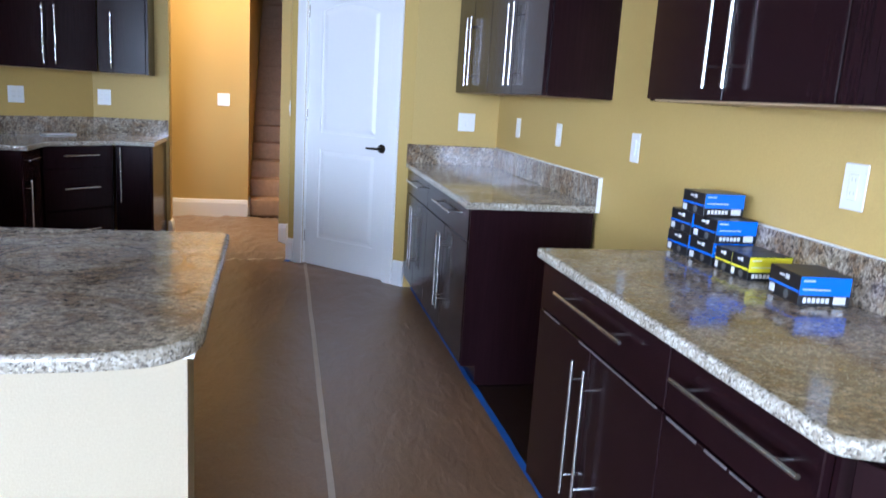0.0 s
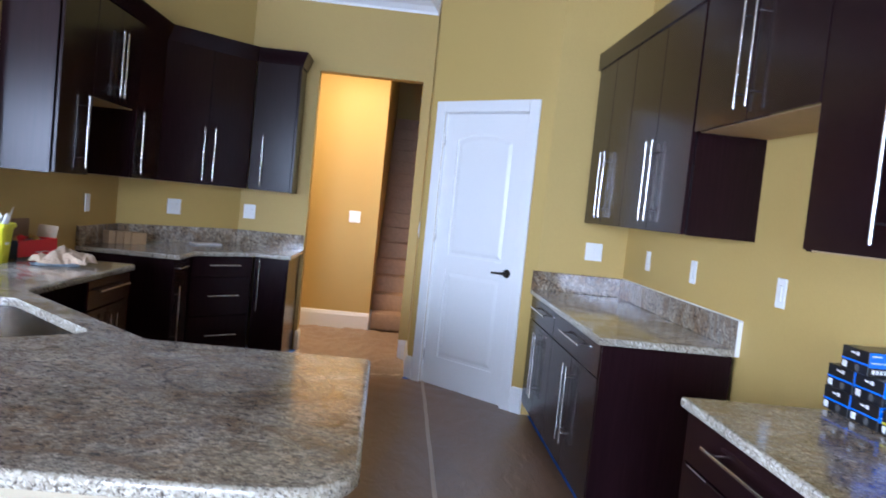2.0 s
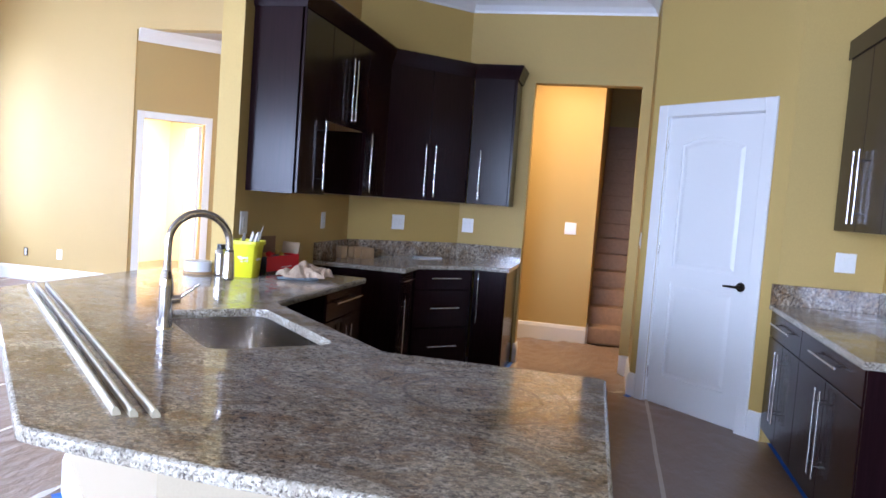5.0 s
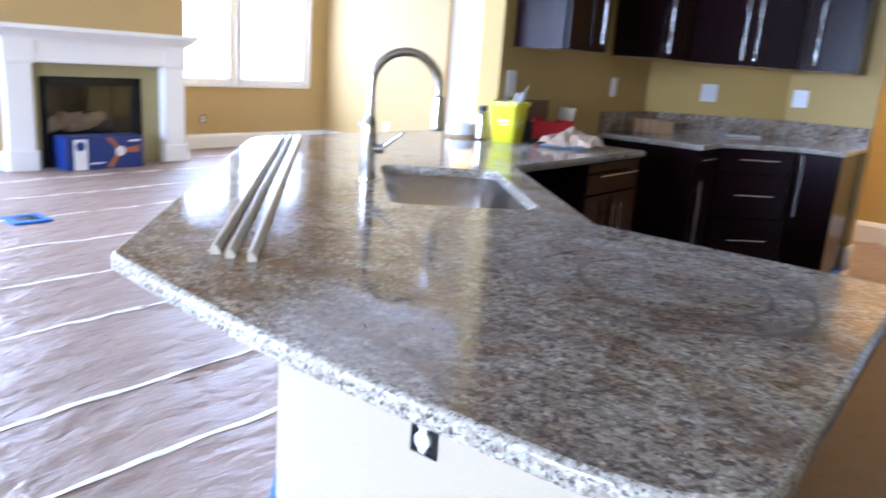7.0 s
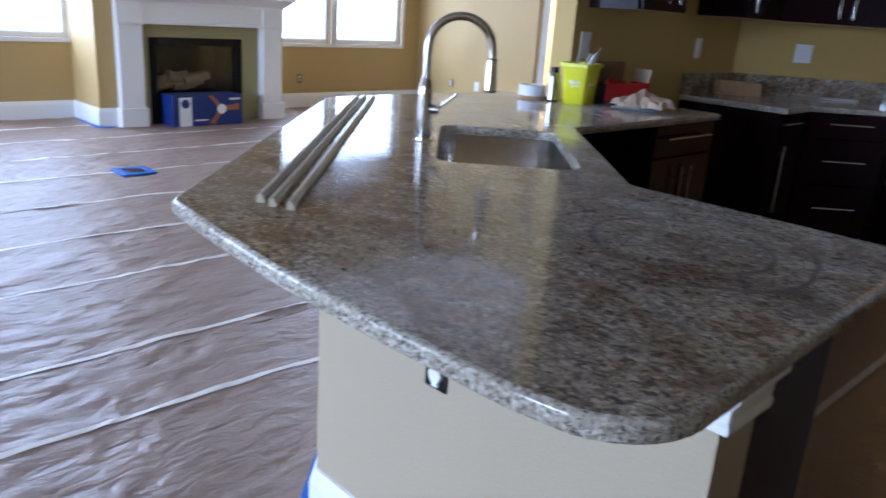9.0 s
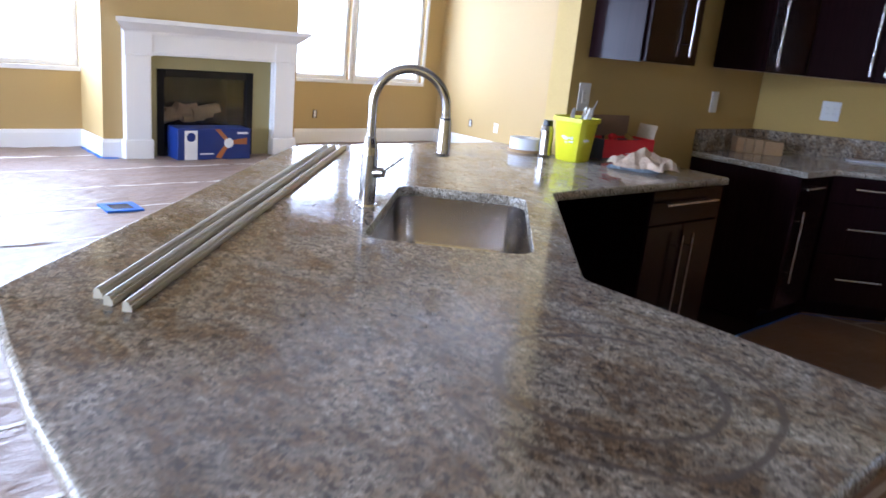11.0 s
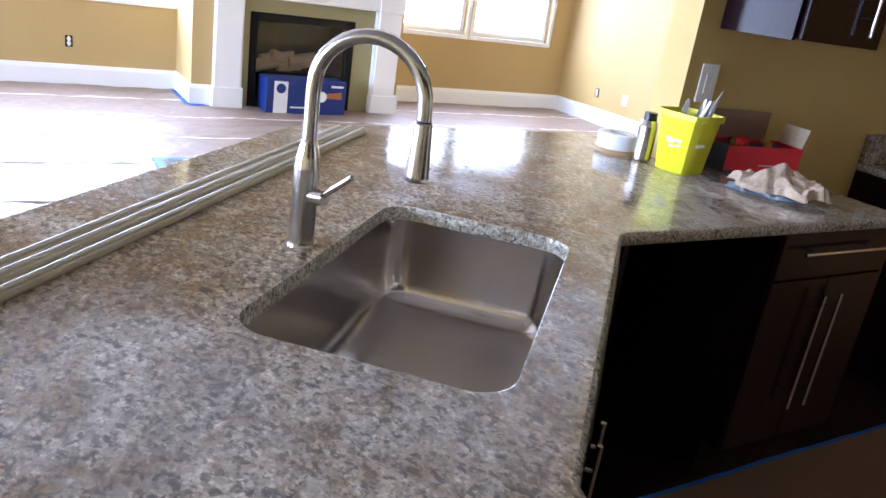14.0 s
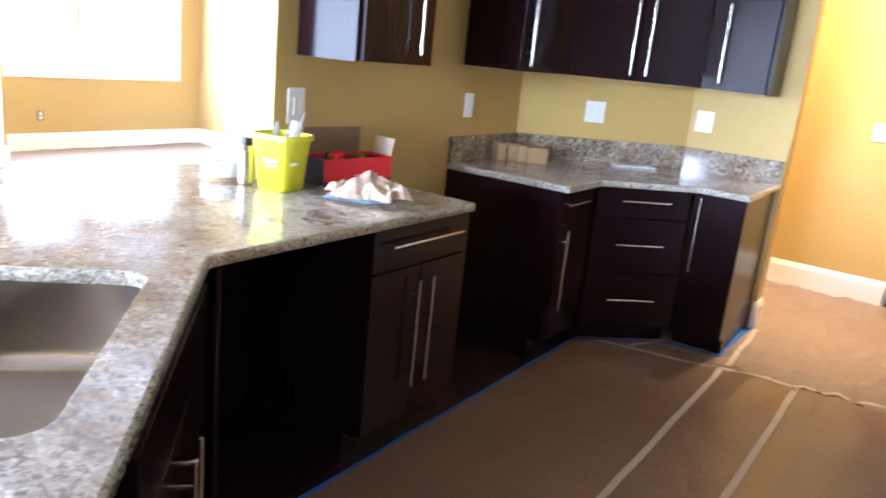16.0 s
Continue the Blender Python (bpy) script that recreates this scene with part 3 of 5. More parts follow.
upper_cabinet(pose(WU, 6.09, 0, 0, 0, 45), 0.78, 0.29, 1.372, two_doors(0.78, 1.375, TOP - 0.02, 1.41, 1.82, 0.045), ESP + "diagonal corner wall cabinet with two doors")
upper_cabinet(pose(-1.336, 6.642, 0, 0, 0, 0), 0.342, 0.312, 1.372, [("door", 0, 0.342, 1.375, TOP - 0.02, ("v", 0.10, 1.41, 1.82))], ESP + "narrow wall cabinet beside the hall opening", (False, True))

# crown mouldings on the cabinets
CROWN = [(-0.01, TOP - 0.04), (0.008, TOP - 0.04), (0.016, TOP - 0.015), (0.036, TOP + 0.035), (0.046, TOP + 0.065), (0.046, TOP + 0.073), (-0.01, TOP + 0.073)]
solid("cabinet_crown", sweep(bmesh.new(), [(WX + 0.004, 4.434), (WU, 4.434), (WU, 6.09), (-1.336, 6.642), (-0.977, 6.642), (-0.977, 6.956)], CROWN), WOOD, "espresso crown moulding along the corner wall cabinets", "moulding")
solid("cabinet_crown", sweep(bmesh.new(), [(EX - 0.004, 5.458), (UX, 5.458), (UX, 0.92), (EX - 0.004, 0.92)][::-1], [(o, z) for o, z in CROWN]), WOOD, "espresso crown moulding along the long wall cabinets", "moulding")

# peninsula cabinets
base_cabinet(pose(-1.568, 4.20, 0, 0, 0, 90), 0.555, 0.60, drawer_two_doors(0.555, 0.418), ESP + "base cabinet with drawer and doors beside range gap", right_end=True)
dish = thing("dishwasher_space", pose(-1.568, 3.575, 0, 0, 0, 90), "empty black dishwasher opening under the bar counter", "cabinet")
part("side_panel", B(0.0, 0.018, 0.004, 0.60, 0.003, CT - 0.034), WOOD, dish)
part("back_panel", B(0.018, 0.614, 0.58, 0.60, 0.003, CT - 0.034), WOOD, dish)
part("floor_panel", B(0.018, 0.614, 0.02, 0.58, 0.003, 0.02), WOOD, dish)
s2 = math.sqrt(2)
SW = 1.03
sinkcab = thing("sink_cabinet", pose(-0.835, 2.832, 0, 0, 0, 135), ESP + "diagonal sink base cabinet with two doors", "cabinet", "kitchen base cabinets")
part("body", B(0.0, SW, 0.021, 0.04, 0.10, CT - 0.034), WOOD, sinkcab)
part("toe_kick", B(0.0, SW, 0.075, 0.09, 0.003, 0.10), WOOD, sinkcab)
part("floor_panel", B(0.0, SW, 0.04, 0.52, 0.10, 0.118), WOOD, sinkcab)
front(sinkcab, "false_drawer", 0.12, SW - 0.12, 0.697, 0.853)
for f in [("door", 0.12, SW / 2, 0.103, 0.695, ("v", SW / 2 - 0.042, 0.225, 0.635)), ("door", SW / 2, SW - 0.12, 0.103, 0.695, ("v", SW / 2 + 0.042, 0.225, 0.635))]:
    front(sinkcab, *f)
base_cabinet(pose(-0.25, 2.765, 0, 0, 0, 180), 0.56, 0.60, drawer_two_doors(0.56), ESP + "base cabinet at peninsula end", left_end=True)


# ---------------- counters ----------------
def arc(cx, cy, r, a0, a1, n=7):
    return [(cx + r * math.cos(radians(a0 + (a1 - a0) * i / n)), cy + r * math.sin(radians(a0 + (a1 - a0) * i / n))) for i in range(n + 1)]


def counter(name, outline, label, hole=None, thick=0.033):
    """A granite slab with a half-round polished edge; outline counter-clockwise."""
    top = thing(name, pose(0, 0, 0), label, "countertop")
    n = len(outline)

    def inset(k):
        out = []
        for i in range(n):
            p, a, b = Vector(outline[i]), Vector(outline[i - 1]), Vector(outline[(i + 1) % n])
            d1, d2 = (p - a).normalized(), (b - p).normalized()
            nn = (Vector((-d1.y, d1.x)) + Vector((-d2.y, d2.x))).normalized()
            kk = k / max(0.35, nn.dot(Vector((-d1.y, d1.x))))
            out.append(p + nn * kk)
        return out

    e = 0.010
    bm = bmesh.new()
    up = [bm.verts.new((p.x, p.y, CT)) for p in inset(e)]
    lo = [bm.verts.new((p.x, p.y, CT - thick)) for p in inset(e)]
    if hole:
        hv = [bm.verts.new((x, y, CT)) for x, y in hole]
        hl = [bm.verts.new((x, y, CT - thick)) for x, y in hole]
        for ring, ring2 in ((up, hv), (lo, hl)):
            es = [bm.edges.new((r[i], r[(i + 1) % len(r)])) for r in (ring, ring2) for i in range(len(r))]
            bmesh.ops.triangle_fill(bm, edges=es, use_beauty=True)
    else:
        bm.faces.new(up)
        bm.faces.new(lo[::-1])
    part("slab", bm, GRANITE, top)
    bm = bmesh.new()
    prof = [(e, CT)] + [(e - e * math.sin(radians(a)), CT - e + e * math.cos(radians(a))) for a in (25, 50, 70, 90)] + [(0, CT - thick + e * 0.6), (e * 0.3, CT - thick + e * 0.15), (e, CT - thick)]
    grid = [[bm.verts.new((p.x, p.y, z)) for p in inset(o)] for o, z in prof]
    for a, b in zip(grid, grid[1:]):
        for i in range(n):
            j = (i + 1) % n
            bm.faces.new((a[i], a[j], b[j], b[i]))
    if hole:
        mid = Vector((sum(x for x, y in hole), sum(y for x, y in hole))) / len(hole)
        h0 = [[bm.verts.new((mid.x + (x - mid.x) * k, mid.y + (y - mid.y) * k, z)) for x, y in hole] for k, z in ((1, CT), (0.995, CT - 0.0006), (0.991, CT - 0.004), (0.991, CT - thick))]
        for a, b in zip(h0, h0[1:]):
            for i in range(len(hole)):
                j = (i + 1) % len(hole)
                bm.faces.new((a[i], a[j], b[j], b[i]))
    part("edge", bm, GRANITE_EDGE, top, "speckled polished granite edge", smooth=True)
    return top


# sink opening in the diagonal part, local x along the diagonal, y across it
SC = Vector((-1.403, 2.935))
ux, uy = Vector((-1, 1)).normalized(), Vector((-1, -1)).normalized()
SL, SWD, SR = 0.744, 0.430, 0.066


def sink_ring(l, w, r, n=6):
    pts = []
    for cx, cy, a0 in ((l / 2 - r, w / 2 - r, 0), (-l / 2 + r, w / 2 - r, 90), (-l / 2 + r, -w / 2 + r, 180), (l / 2 - r, -w / 2 + r, 270)):
        pts += arc(cx, cy, r, a0, a0 + 90, n)
    return [(SC + ux * x + uy * y)[:] for x, y in pts]


hole = sink_ring(SL, SWD, SR)
bar_outline = ([(-1.255, 1.722)] + [(-1.235, 1.711), (-1.0, 1.683), (-0.78, 1.664), (-0.50, 1.660), (-0.26, 1.666)] + arc(-0.222, 1.814, 0.143, -80, 0, 8)[1:] +
               [(-0.087, 2.1), (-0.102, 2.775), (-0.122, 2.797), (-0.79, 2.800), (-0.82, 2.808), (-1.530, 3.518), (-1.541, 3.545), (-1.541, 4.757), (-1.553, 4.771), (-2.203, 4.771), (-2.203, 4.331), (-2.64, 4.331), (-2.64, 3.14), (-2.61, 3.07)])
counter("bar_countertop", bar_outline, "polished brown granite bar top with rounded edge coloured as lit", hole)
counter("countertop", [(0.872, 3.652), (1.515 - 0.002, 3.652), (1.513, 5.513), (0.88, 5.513)], "polished brown granite countertop beside the pantry")
counter("countertop", [(0.885, 1.272), (0.905, 1.262), (1.513, 1.03), (1.513, 2.656), (0.872, 2.656), (0.872, 1.29)], "polished brown granite countertop with dust and cardboard boxes on it")
counter("countertop", [(-2.203, 5.52), (-1.51, 5.52), (-1.51, 5.90), (-1.143, 6.268), (-0.878, 6.268), (-0.878, 6.957), (-1.452, 6.957), (-2.203, 6.206)], "polished brown granite countertop in the diagonal corner")
BH = 0.131
CAULK = material("white_caulk", (0.78, 0.78, 0.75), 0.5)
for f in ((EX - 0.006, EX - 0.0008, 3.646, 5.512, CT + BH, CT + BH + 0.004), (EX - 0.006, EX - 0.0008, 1.03, 2.66, CT + BH, CT + BH + 0.004), (EX - 0.022, EX - 0.0008, 3.6488, 3.6515, CT - 0.03, CT + BH)):
    solid("caulk_bead", B(*f), CAULK, "thin white caulk bead along the backsplash", "caulk", "caulk beads")
solid("backsplash", B(EX - 0.022, EX - 0.001, 3.652, 5.49, CT + 0.0005, CT + BH, bevel=0.002), GRANITE, "low granite backsplash strip against the wall", "backsplash")
solid("backsplash", B(0.882, EX - 0.001, 5.4925, 5.5135, CT + 0.0005, CT + BH, bevel=0.002), GRANITE, "low granite backsplash strip against the pantry end wall", "backsplash")
solid("backsplash", B(EX - 0.022, EX - 0.001, 1.03, 2.656, CT + 0.0005, CT + BH, bevel=0.002), GRANITE, "low granite backsplash strip behind the boxes", "backsplash")
corner_splash = thing("backsplash", pose(0, 0, 0), "low granite backsplash strips round the diagonal corner", "backsplash")
for quad in ([(-2.203, 5.52), (-2.182, 5.52), (-2.182, 6.1965), (-2.203, 6.205)], [(-2.203, 6.206), (-2.182, 6.1975), (-1.4445, 6.935), (-1.453, 6.956)], [(-1.452, 6.957), (-1.4435, 6.936), (-0.878, 6.936), (-0.878, 6.957)]):
    part("strip", prism(bmesh.new(), quad, CT + 0.0005, CT + BH), GRANITE, corner_splash)

# half wall under the bar
bmw = bmesh.new()
prism(bmw, [(-1.11, 2.0), (-0.135, 2.0), (-0.135, 2.12), (-1.06, 2.12), (-2.22, 3.28), (-2.22, 4.33), (-2.34, 4.33), (-2.34, 3.23)], 0.0, CT - 0.034)
structure("wall_bar", bmw, CREAM, "cream painted half wall under the granite bar", "wall")
structure("bar_trim", sweep(bmesh.new(), [(-0.30, 2.0), (-0.133, 2.0), (-0.133, 2.13)], [(0.0, CT - 0.125), (0.014, CT - 0.125), (0.016, CT - 0.112), (0.012, CT - 0.106), (0.014, CT - 0.085), (0.030, CT - 0.060), (0.034, CT - 0.0345), (0.0, CT - 0.0345)]), WHITE, "white wooden moulding under the bar end", "trim")

# sink bowl and tap
sink = thing("kitchen_sink", pose(0, 0, 0), "stainless steel undermount single bowl sink in the granite", "sink")
bm = bmesh.new()
levels = [(SL + 0.004, SWD + 0.004, SR, CT - 0.0335), (SL + 0.002, SWD + 0.002, SR, CT - 0.10), (SL - 0.012, SWD - 0.012, SR, CT - 0.188), (SL - 0.024, SWD - 0.024, SR, CT - 0.210), (SL - 0.046, SWD - 0.046, SR - 0.006, CT - 0.226), (SL - 0.080, SWD - 0.080, SR - 0.012, CT - 0.236), (SL - 0.15, SWD - 0.15, 0.04, CT - 0.243)]
rings = [[bm.verts.new((x, y, z)) for x, y in sink_ring(l, w, r)] for l, w, r, z in levels]
for a, b in zip(rings, rings[1:]):
    for i in range(len(a)):
        bm.faces.new((a[i], a[(i + 1) % len(a)], b[(i + 1) % len(a)], b[i]))
bm.faces.new(rings[-1])
bowl = part("bowl", bm, SINKSTEEL, sink, smooth=True)
bm = bmesh.new()
rod(bm, (SC.x - 0.02, SC.y - 0.02, CT - 0.2425), (SC.x - 0.02, SC.y - 0.02, CT - 0.239), 0.045, sides=24)
part("drain", bm, STEEL, sink, "steel drain strainer", smooth=True)

tap = thing("kitchen_faucet", pose(-1.588, 2.744, CT, 0, 0, 45), "brushed steel gooseneck pull-down faucet beside the sink", "faucet")
bm = bmesh.new()
for z0, z1, r0, r1 in ((0.0, 0.006, 0.031, 0.030), (0.006, 0.150, 0.0245, 0.0240), (0.150, 0.172, 0.0240, 0.0215), (0.172, 0.198, 0.0215, 0.0152), (0.198, 0.202, 0.0152, 0.0138)):
    rod(bm, (0, 0, z0), (0, 0, z1), r0, r1, 24)
part("stem", bm, STEEL, tap, smooth=True)
cu = bpy.data.curves.new("neck", "CURVE")
cu.dimensions, cu.bevel_depth, cu.bevel_resolution, cu.use_fill_caps = "3D", 0.0135, 5, True
sp = cu.splines.new("POLY")
npts = [(0, 0, 0.19), (0, 0, 0.285)] + [(0.104 - 0.104 * math.cos(radians(a)), 0, 0.296 + 0.104 * math.sin(radians(a))) for a in range(0, 181, 12)] + [(0.209, 0, 0.271)]
sp.points.add(len(npts) - 1)
for p, c in zip(sp.points, npts):
    p.co = (*c, 1)
neck = new("neck", cu)
cu.materials.append(STEEL)
neck.parent = tap
bm = bmesh.new()
for z0, z1, r0, r1 in ((0.272, 0.269, 0.0145, 0.0165), (0.269, 0.240, 0.0165, 0.0182), (0.240, 0.176, 0.0182, 0.0218), (0.176, 0.170, 0.0218, 0.0205)):
    rod(bm, (0.209, 0, z0), (0.209, 0, z1), r0, r1, 20)
head = part("spray_head", bm, STEEL, tap, smooth=True)
bm = bmesh.new()
rod(bm, (0.209, 0, 0.275), (0.209, 0, 0.2705), 0.0141, sides=20)
part("seam_ring", bm, BLACK, head, "dark seam ring", smooth=True)
bm = bmesh.new()
rod(bm, (0.209, 0, 0.1705), (0.209, 0, 0.167), 0.018, sides=20)
part("nozzle", bm, BLACK, head, "black rubber nozzle")
bm = bmesh.new()
box(bm, 0.224, 0.2275, -0.005, 0.005, 0.205, 0.232, bevel=0.001)
part("spray_button", bm, BLACK, head, "black spray button")
bm = bmesh.new()
rod(bm, (0, 0, 0.098), (0.046, -0.014, 0.103), 0.017, 0.015, 16)
rod(bm, (0.040, -0.012, 0.106), (0.102, -0.034, 0.158), 0.0065, 0.005, 12)
part("lever", bm, STEEL, tap, smooth=True)


# ---------------- trim, doors and windows ----------------
def casing(bm, x0, x1, z1, w=0.085, t=0.018):
    """Flat moulded casing round an opening on the local face y = 0, in front of it."""
    box(bm, x0 - w, x0, -t, 0.0, 0.0, z1 + w, bevel=0.004)
    box(bm, x1, x1 + w, -t, 0.0, 0.0, z1 + w, bevel=0.004)
    box(bm, x0, x1, -t, 0.0, z1, z1 + w, bevel=0.004)
    return bm


def panel_door(m, w, h, label):
    d = thing("door_1", m, label, "door", kind="structure")
    t = 0.035
    bm = bmesh.new()
    xs = [0.0, 0.125, w - 0.125, w]
    arch_z, arch_h, mid0, mid1, low = h - 0.20, 0.055, 0.90, 1.02, 0.22
    n = 12

    def arch(x):
        k = (x - xs[1]) / (xs[2] - xs[1]) * 2 - 1
        return arch_z + arch_h * (1 - k * k)

    box(bm, 0, xs[1], 0, t, 0, h)
    box(bm, xs[2], w, 0, t, 0, h)
    box(bm, xs[1], xs[2], 0, t, 0, low)
    box(bm, xs[1], xs[2], 0, t, mid0, mid1)
    for i in range(n):
        a, b = xs[1] + (xs[2] - xs[1]) * i / n, xs[1] + (xs[2] - xs[1]) * (i + 1) / n
        q = [bm.verts.new((x, y, z)) for y in (0, t) for x, z in ((a, arch(a)), (b, arch(b)), (b, h), (a, h))]
        for f in ((0, 1, 2, 3), (7, 6, 5, 4), (0, 4, 5, 1), (2, 6, 7, 3)):
            bm.faces.new([q[k] for k in f])
    part("frame", bm, WHITE, d)

    def raised(z0, tops, name):
        bm = bmesh.new()
        xa, xb = xs[1], xs[2]
        rings = []
        for ins, dep in ((0.0, 0.012), (0.018, 0.013), (0.045, 0.004), (0.06, 0.003)):
            ring = [(xa + ins, z0 + ins), (xb - ins, z0 + ins)]
            if tops is None:
                for i in range(n + 1):
                    x = xb - ins - (xb - xa - 2 * ins) * i / n
                    k = (x - xa) / (xb - xa) * 2 - 1
                    ring.append((x, arch_z + arch_h * (1 - k * k) - ins))
            else:
                ring += [(xb - ins, tops - ins), (xa + ins, tops - ins)]
            rings.append([bm.verts.new((x, dep, z)) for x, z in ring])
        for a, b in zip(rings, rings[1:]):
            for i in range(len(a)):
                bm.faces.new((a[i], a[(i + 1) % len(a)], b[(i + 1) % len(a)], b[i]))
        bm.faces.new(rings[-1])
        part(name, bm, WHITE, d)

    raised(mid1, None, "upper_panel")
    raised(low, mid0, "lower_panel")
    part("core", B(xs[1], xs[2], 0.016, t - 0.004, 0.05, h - 0.05), WHITE, d)
    bm = bmesh.new()
    hx = w - 0.07
    rod(bm, (hx, 0.0, 0.95), (hx, -0.009, 0.95), 0.032, 0.030, 24)
    rod(bm, (hx, -0.008, 0.95), (hx, -0.05, 0.95), 0.011, 0.011, 12)
    rod(bm, (hx + 0.008, -0.048, 0.95), (hx - 0.10, -0.052, 0.947), 0.010, 0.007, 12)
    part("lever_handle", bm, BRONZE, d, "dark bronze lever handle", smooth=True)
    for z in (0.22, h / 2 + 0.1, h - 0.2):
        bm = bmesh.new()
        rod(bm, (-0.004, -0.006, z - 0.045), (-0.004, -0.006, z + 0.045), 0.006, sides=10)
        part("hinge", bm, STEEL, d, smooth=True)
    return d


panel_door(DIAG @ pose(0.1625, 0.02, 0.012), 0.785, 2.095, "white two panel arched pantry door, closed, with bronze lever")
structure("door_casing", casing(bmesh.new(), 0.155, 0.955, 2.115), WHITE, "white painted casing round the pantry door", "trim", m=DIAG)
bm = bmesh.new()
box(bm, 0.1552, 0.1612, 0.0, 0.12, 0, 2.1145)
box(bm, 0.9488, 0.9548, 0.0, 0.12, 0, 2.1145)
box(bm, 0.1613, 0.9487, 0.0, 0.12, 2.1088, 2.1145)
structure("door_jamb", bm, WHITE, "white painted jamb of the pantry door", "trim", m=DIAG)
NICHE = pose(-5.78, SIDEY + 0.03, 0, 0, 0, 45)
structure("door_casing", casing(bmesh.new(), 0.11, 0.83, 2.10), WHITE, "white painted casing round the passage doorway", "trim", m=NICHE)
structure("door_2", B(0.0, 0.04, 0.0, 0.70, 0.01, 2.08, bevel=0.003), WHITE, "white door standing open into the back room", "door", m=NICHE @ pose(0.785, 0.125, 0))

BASEB = [(0.0, 0.0), (0.018, 0.0), (0.018, 0.15), (0.013, 0.165), (0.010, 0.178), (0.006, 0.185), (0.0, 0.187)]


def baseboard(path, label="tall white painted baseboard along the wall", name="baseboard"):
    return structure(name, sweep(bmesh.new(), path, BASEB), WHITE, label, "baseboard")


CR = [(0.0, KC - 0.11), (0.012, KC - 0.11), (0.016, KC - 0.092), (0.045, KC - 0.05), (0.085, KC - 0.022), (0.105, KC - 0.016), (0.11, KC - 0.001), (0.0, KC - 0.001)]


def crown(path, top=KC, k=1.0):
    return structure("crown_moulding", sweep(bmesh.new(), path, [(o * k, top - (KC - z) * k) for o, z in CR]), WHITE, "white painted crown moulding under the ceiling", "trim")


crown([(WX, 4.34), (WX, 6.205), (-1.45, NY), (0.10, NY), (0.10, 6.33), (0.915, PY), (EX, PY), (EX, SOUTHY)])
crown([(FARX, SOUTHY), (FARX, SIDEY), (-2.4, SIDEY)], LC, 1.25)
crown([(-5.78, SIDEY + 0.03), (-4.63, SIDEY + 1.18)], 3.135, 1.25)
baseboard([(-3.0, 8.30), (-0.30, 8.30)])
baseboard([(0.02, 6.96), (0.10, 6.96), (0.10, 6.33), (0.146, 6.284)])
baseboard([(0.10 + 1.045 / s2, 6.33 - 1.045 / s2), (0.905, 5.525)])
baseboard([(-0.885, 6.96), (-0.87, 6.96), (-0.87, 7.09)])
baseboard([(-2.34, 4.30), (-2.34, 3.23), (-1.11, 2.0), (-0.135, 2.0), (-0.135, 2.12)][::1], "tall white baseboard along the bar half wall")
baseboard([(FARX, SOUTHY), (FARX, 3.757), (-7.28, 3.757), (-7.28, 3.915)])
baseboard([(-7.28, 5.75), (-7.28, 5.80), (FARX, 5.80), (FARX, SIDEY), (-5.70, SIDEY)])
baseboard([(-4.18, SIDEY), (-2.35, SIDEY)])


def window(name, y0, y1, z0, z1, label):
    """A white casement in the west wall of the living room, seen from inside (+x)."""
    w = thing(name, pose(FARX, y0, z0, 0, 0, 90), label, "window", kind="structure")
    W, H = y1 - y0, z1 - z0
    bm = bmesh.new()
    for a, b, c, d in ((0, 0.05, 0, H), (W - 0.05, W, 0, H), (0.05, W - 0.05, 0, 0.05), (0.05, W - 0.05, H - 0.05, H)):
        box(bm, a, b, 0.05, 0.12, c, d, bevel=0.004)
    part("window_frame", bm, WHITE, w)
    bm = bmesh.new()
    for a, b, c, d in ((-0.045, 0, -0.045, H + 0.045), (W, W + 0.045, -0.045, H + 0.045), (0, W, -0.045, 0), (0, W, H, H + 0.045)):
        box(bm, a, b, -0.014, 0.0, c, d, bevel=0.003)
    part("window_casing", bm, WHITE, w)
    p = part("pane", B(0.05, W - 0.05, 0.08, 0.086, 0.05, H - 0.05), GLASS, w)
    p.visible_shadow = False
    return w


for i, (y0, y1) in enumerate(((1.55, 2.60), (2.70, 3.75), (5.93, 6.92), (7.02, 8.10))):
    window("window_%d" % (i + 1), y0, y1, 0.80, 2.52, "white framed window washed out by daylight in the living room")

# stairs
st = thing("staircase", pose(-0.30, 8.42, 0), "brown carpeted staircase rising behind the hall", "staircase", kind="structure")
for i in range(15):
    bm = bmesh.new()
    z = 0.178 * (i + 1)
    box(bm, 0.0, 1.015, 0.268 * i, 0.268 * i + 0.30, z - 0.178 if i == 0 else z - 0.30, z, bevel=0.018, segments=3)
    part("step", bm, CARPET, st, smooth=True)
structure("stair_skirt", prism(bmesh.new(), [(0, 0), (0.015, 0), (0.015, 0.1), (0, 0.1)], 0, 0.2), WHITE, "white stair skirt", "trim", m=pose(-0.298, 8.40, 0))


# ---------------- fireplace ----------------
structure("wall_chimney_breast", prism(bmesh.new(), [(FARX, 3.757), (-7.28, 3.757), (-7.28, 4.227), (-7.85, 4.227), (-7.85, 5.297), (-7.28, 5.297), (-7.28, 5.80), (FARX, 5.80)], 0, 0.9), TAN, "backlit-toned tan gold painted drywall wall" + " of the chimney breast", "wall")
structure("wall_chimney_upper", B(FARX, -7.28, 3.757, 5.80, 0.9, LC), TAN, "backlit-toned tan gold painted drywall wall" + " above the mantel", "wall")
fp = thing("fireplace", pose(-7.28, 3.937, 0, 0, 0, 90), "white painted wooden mantelpiece with black gas firebox", "fireplace")
FW = 1.79
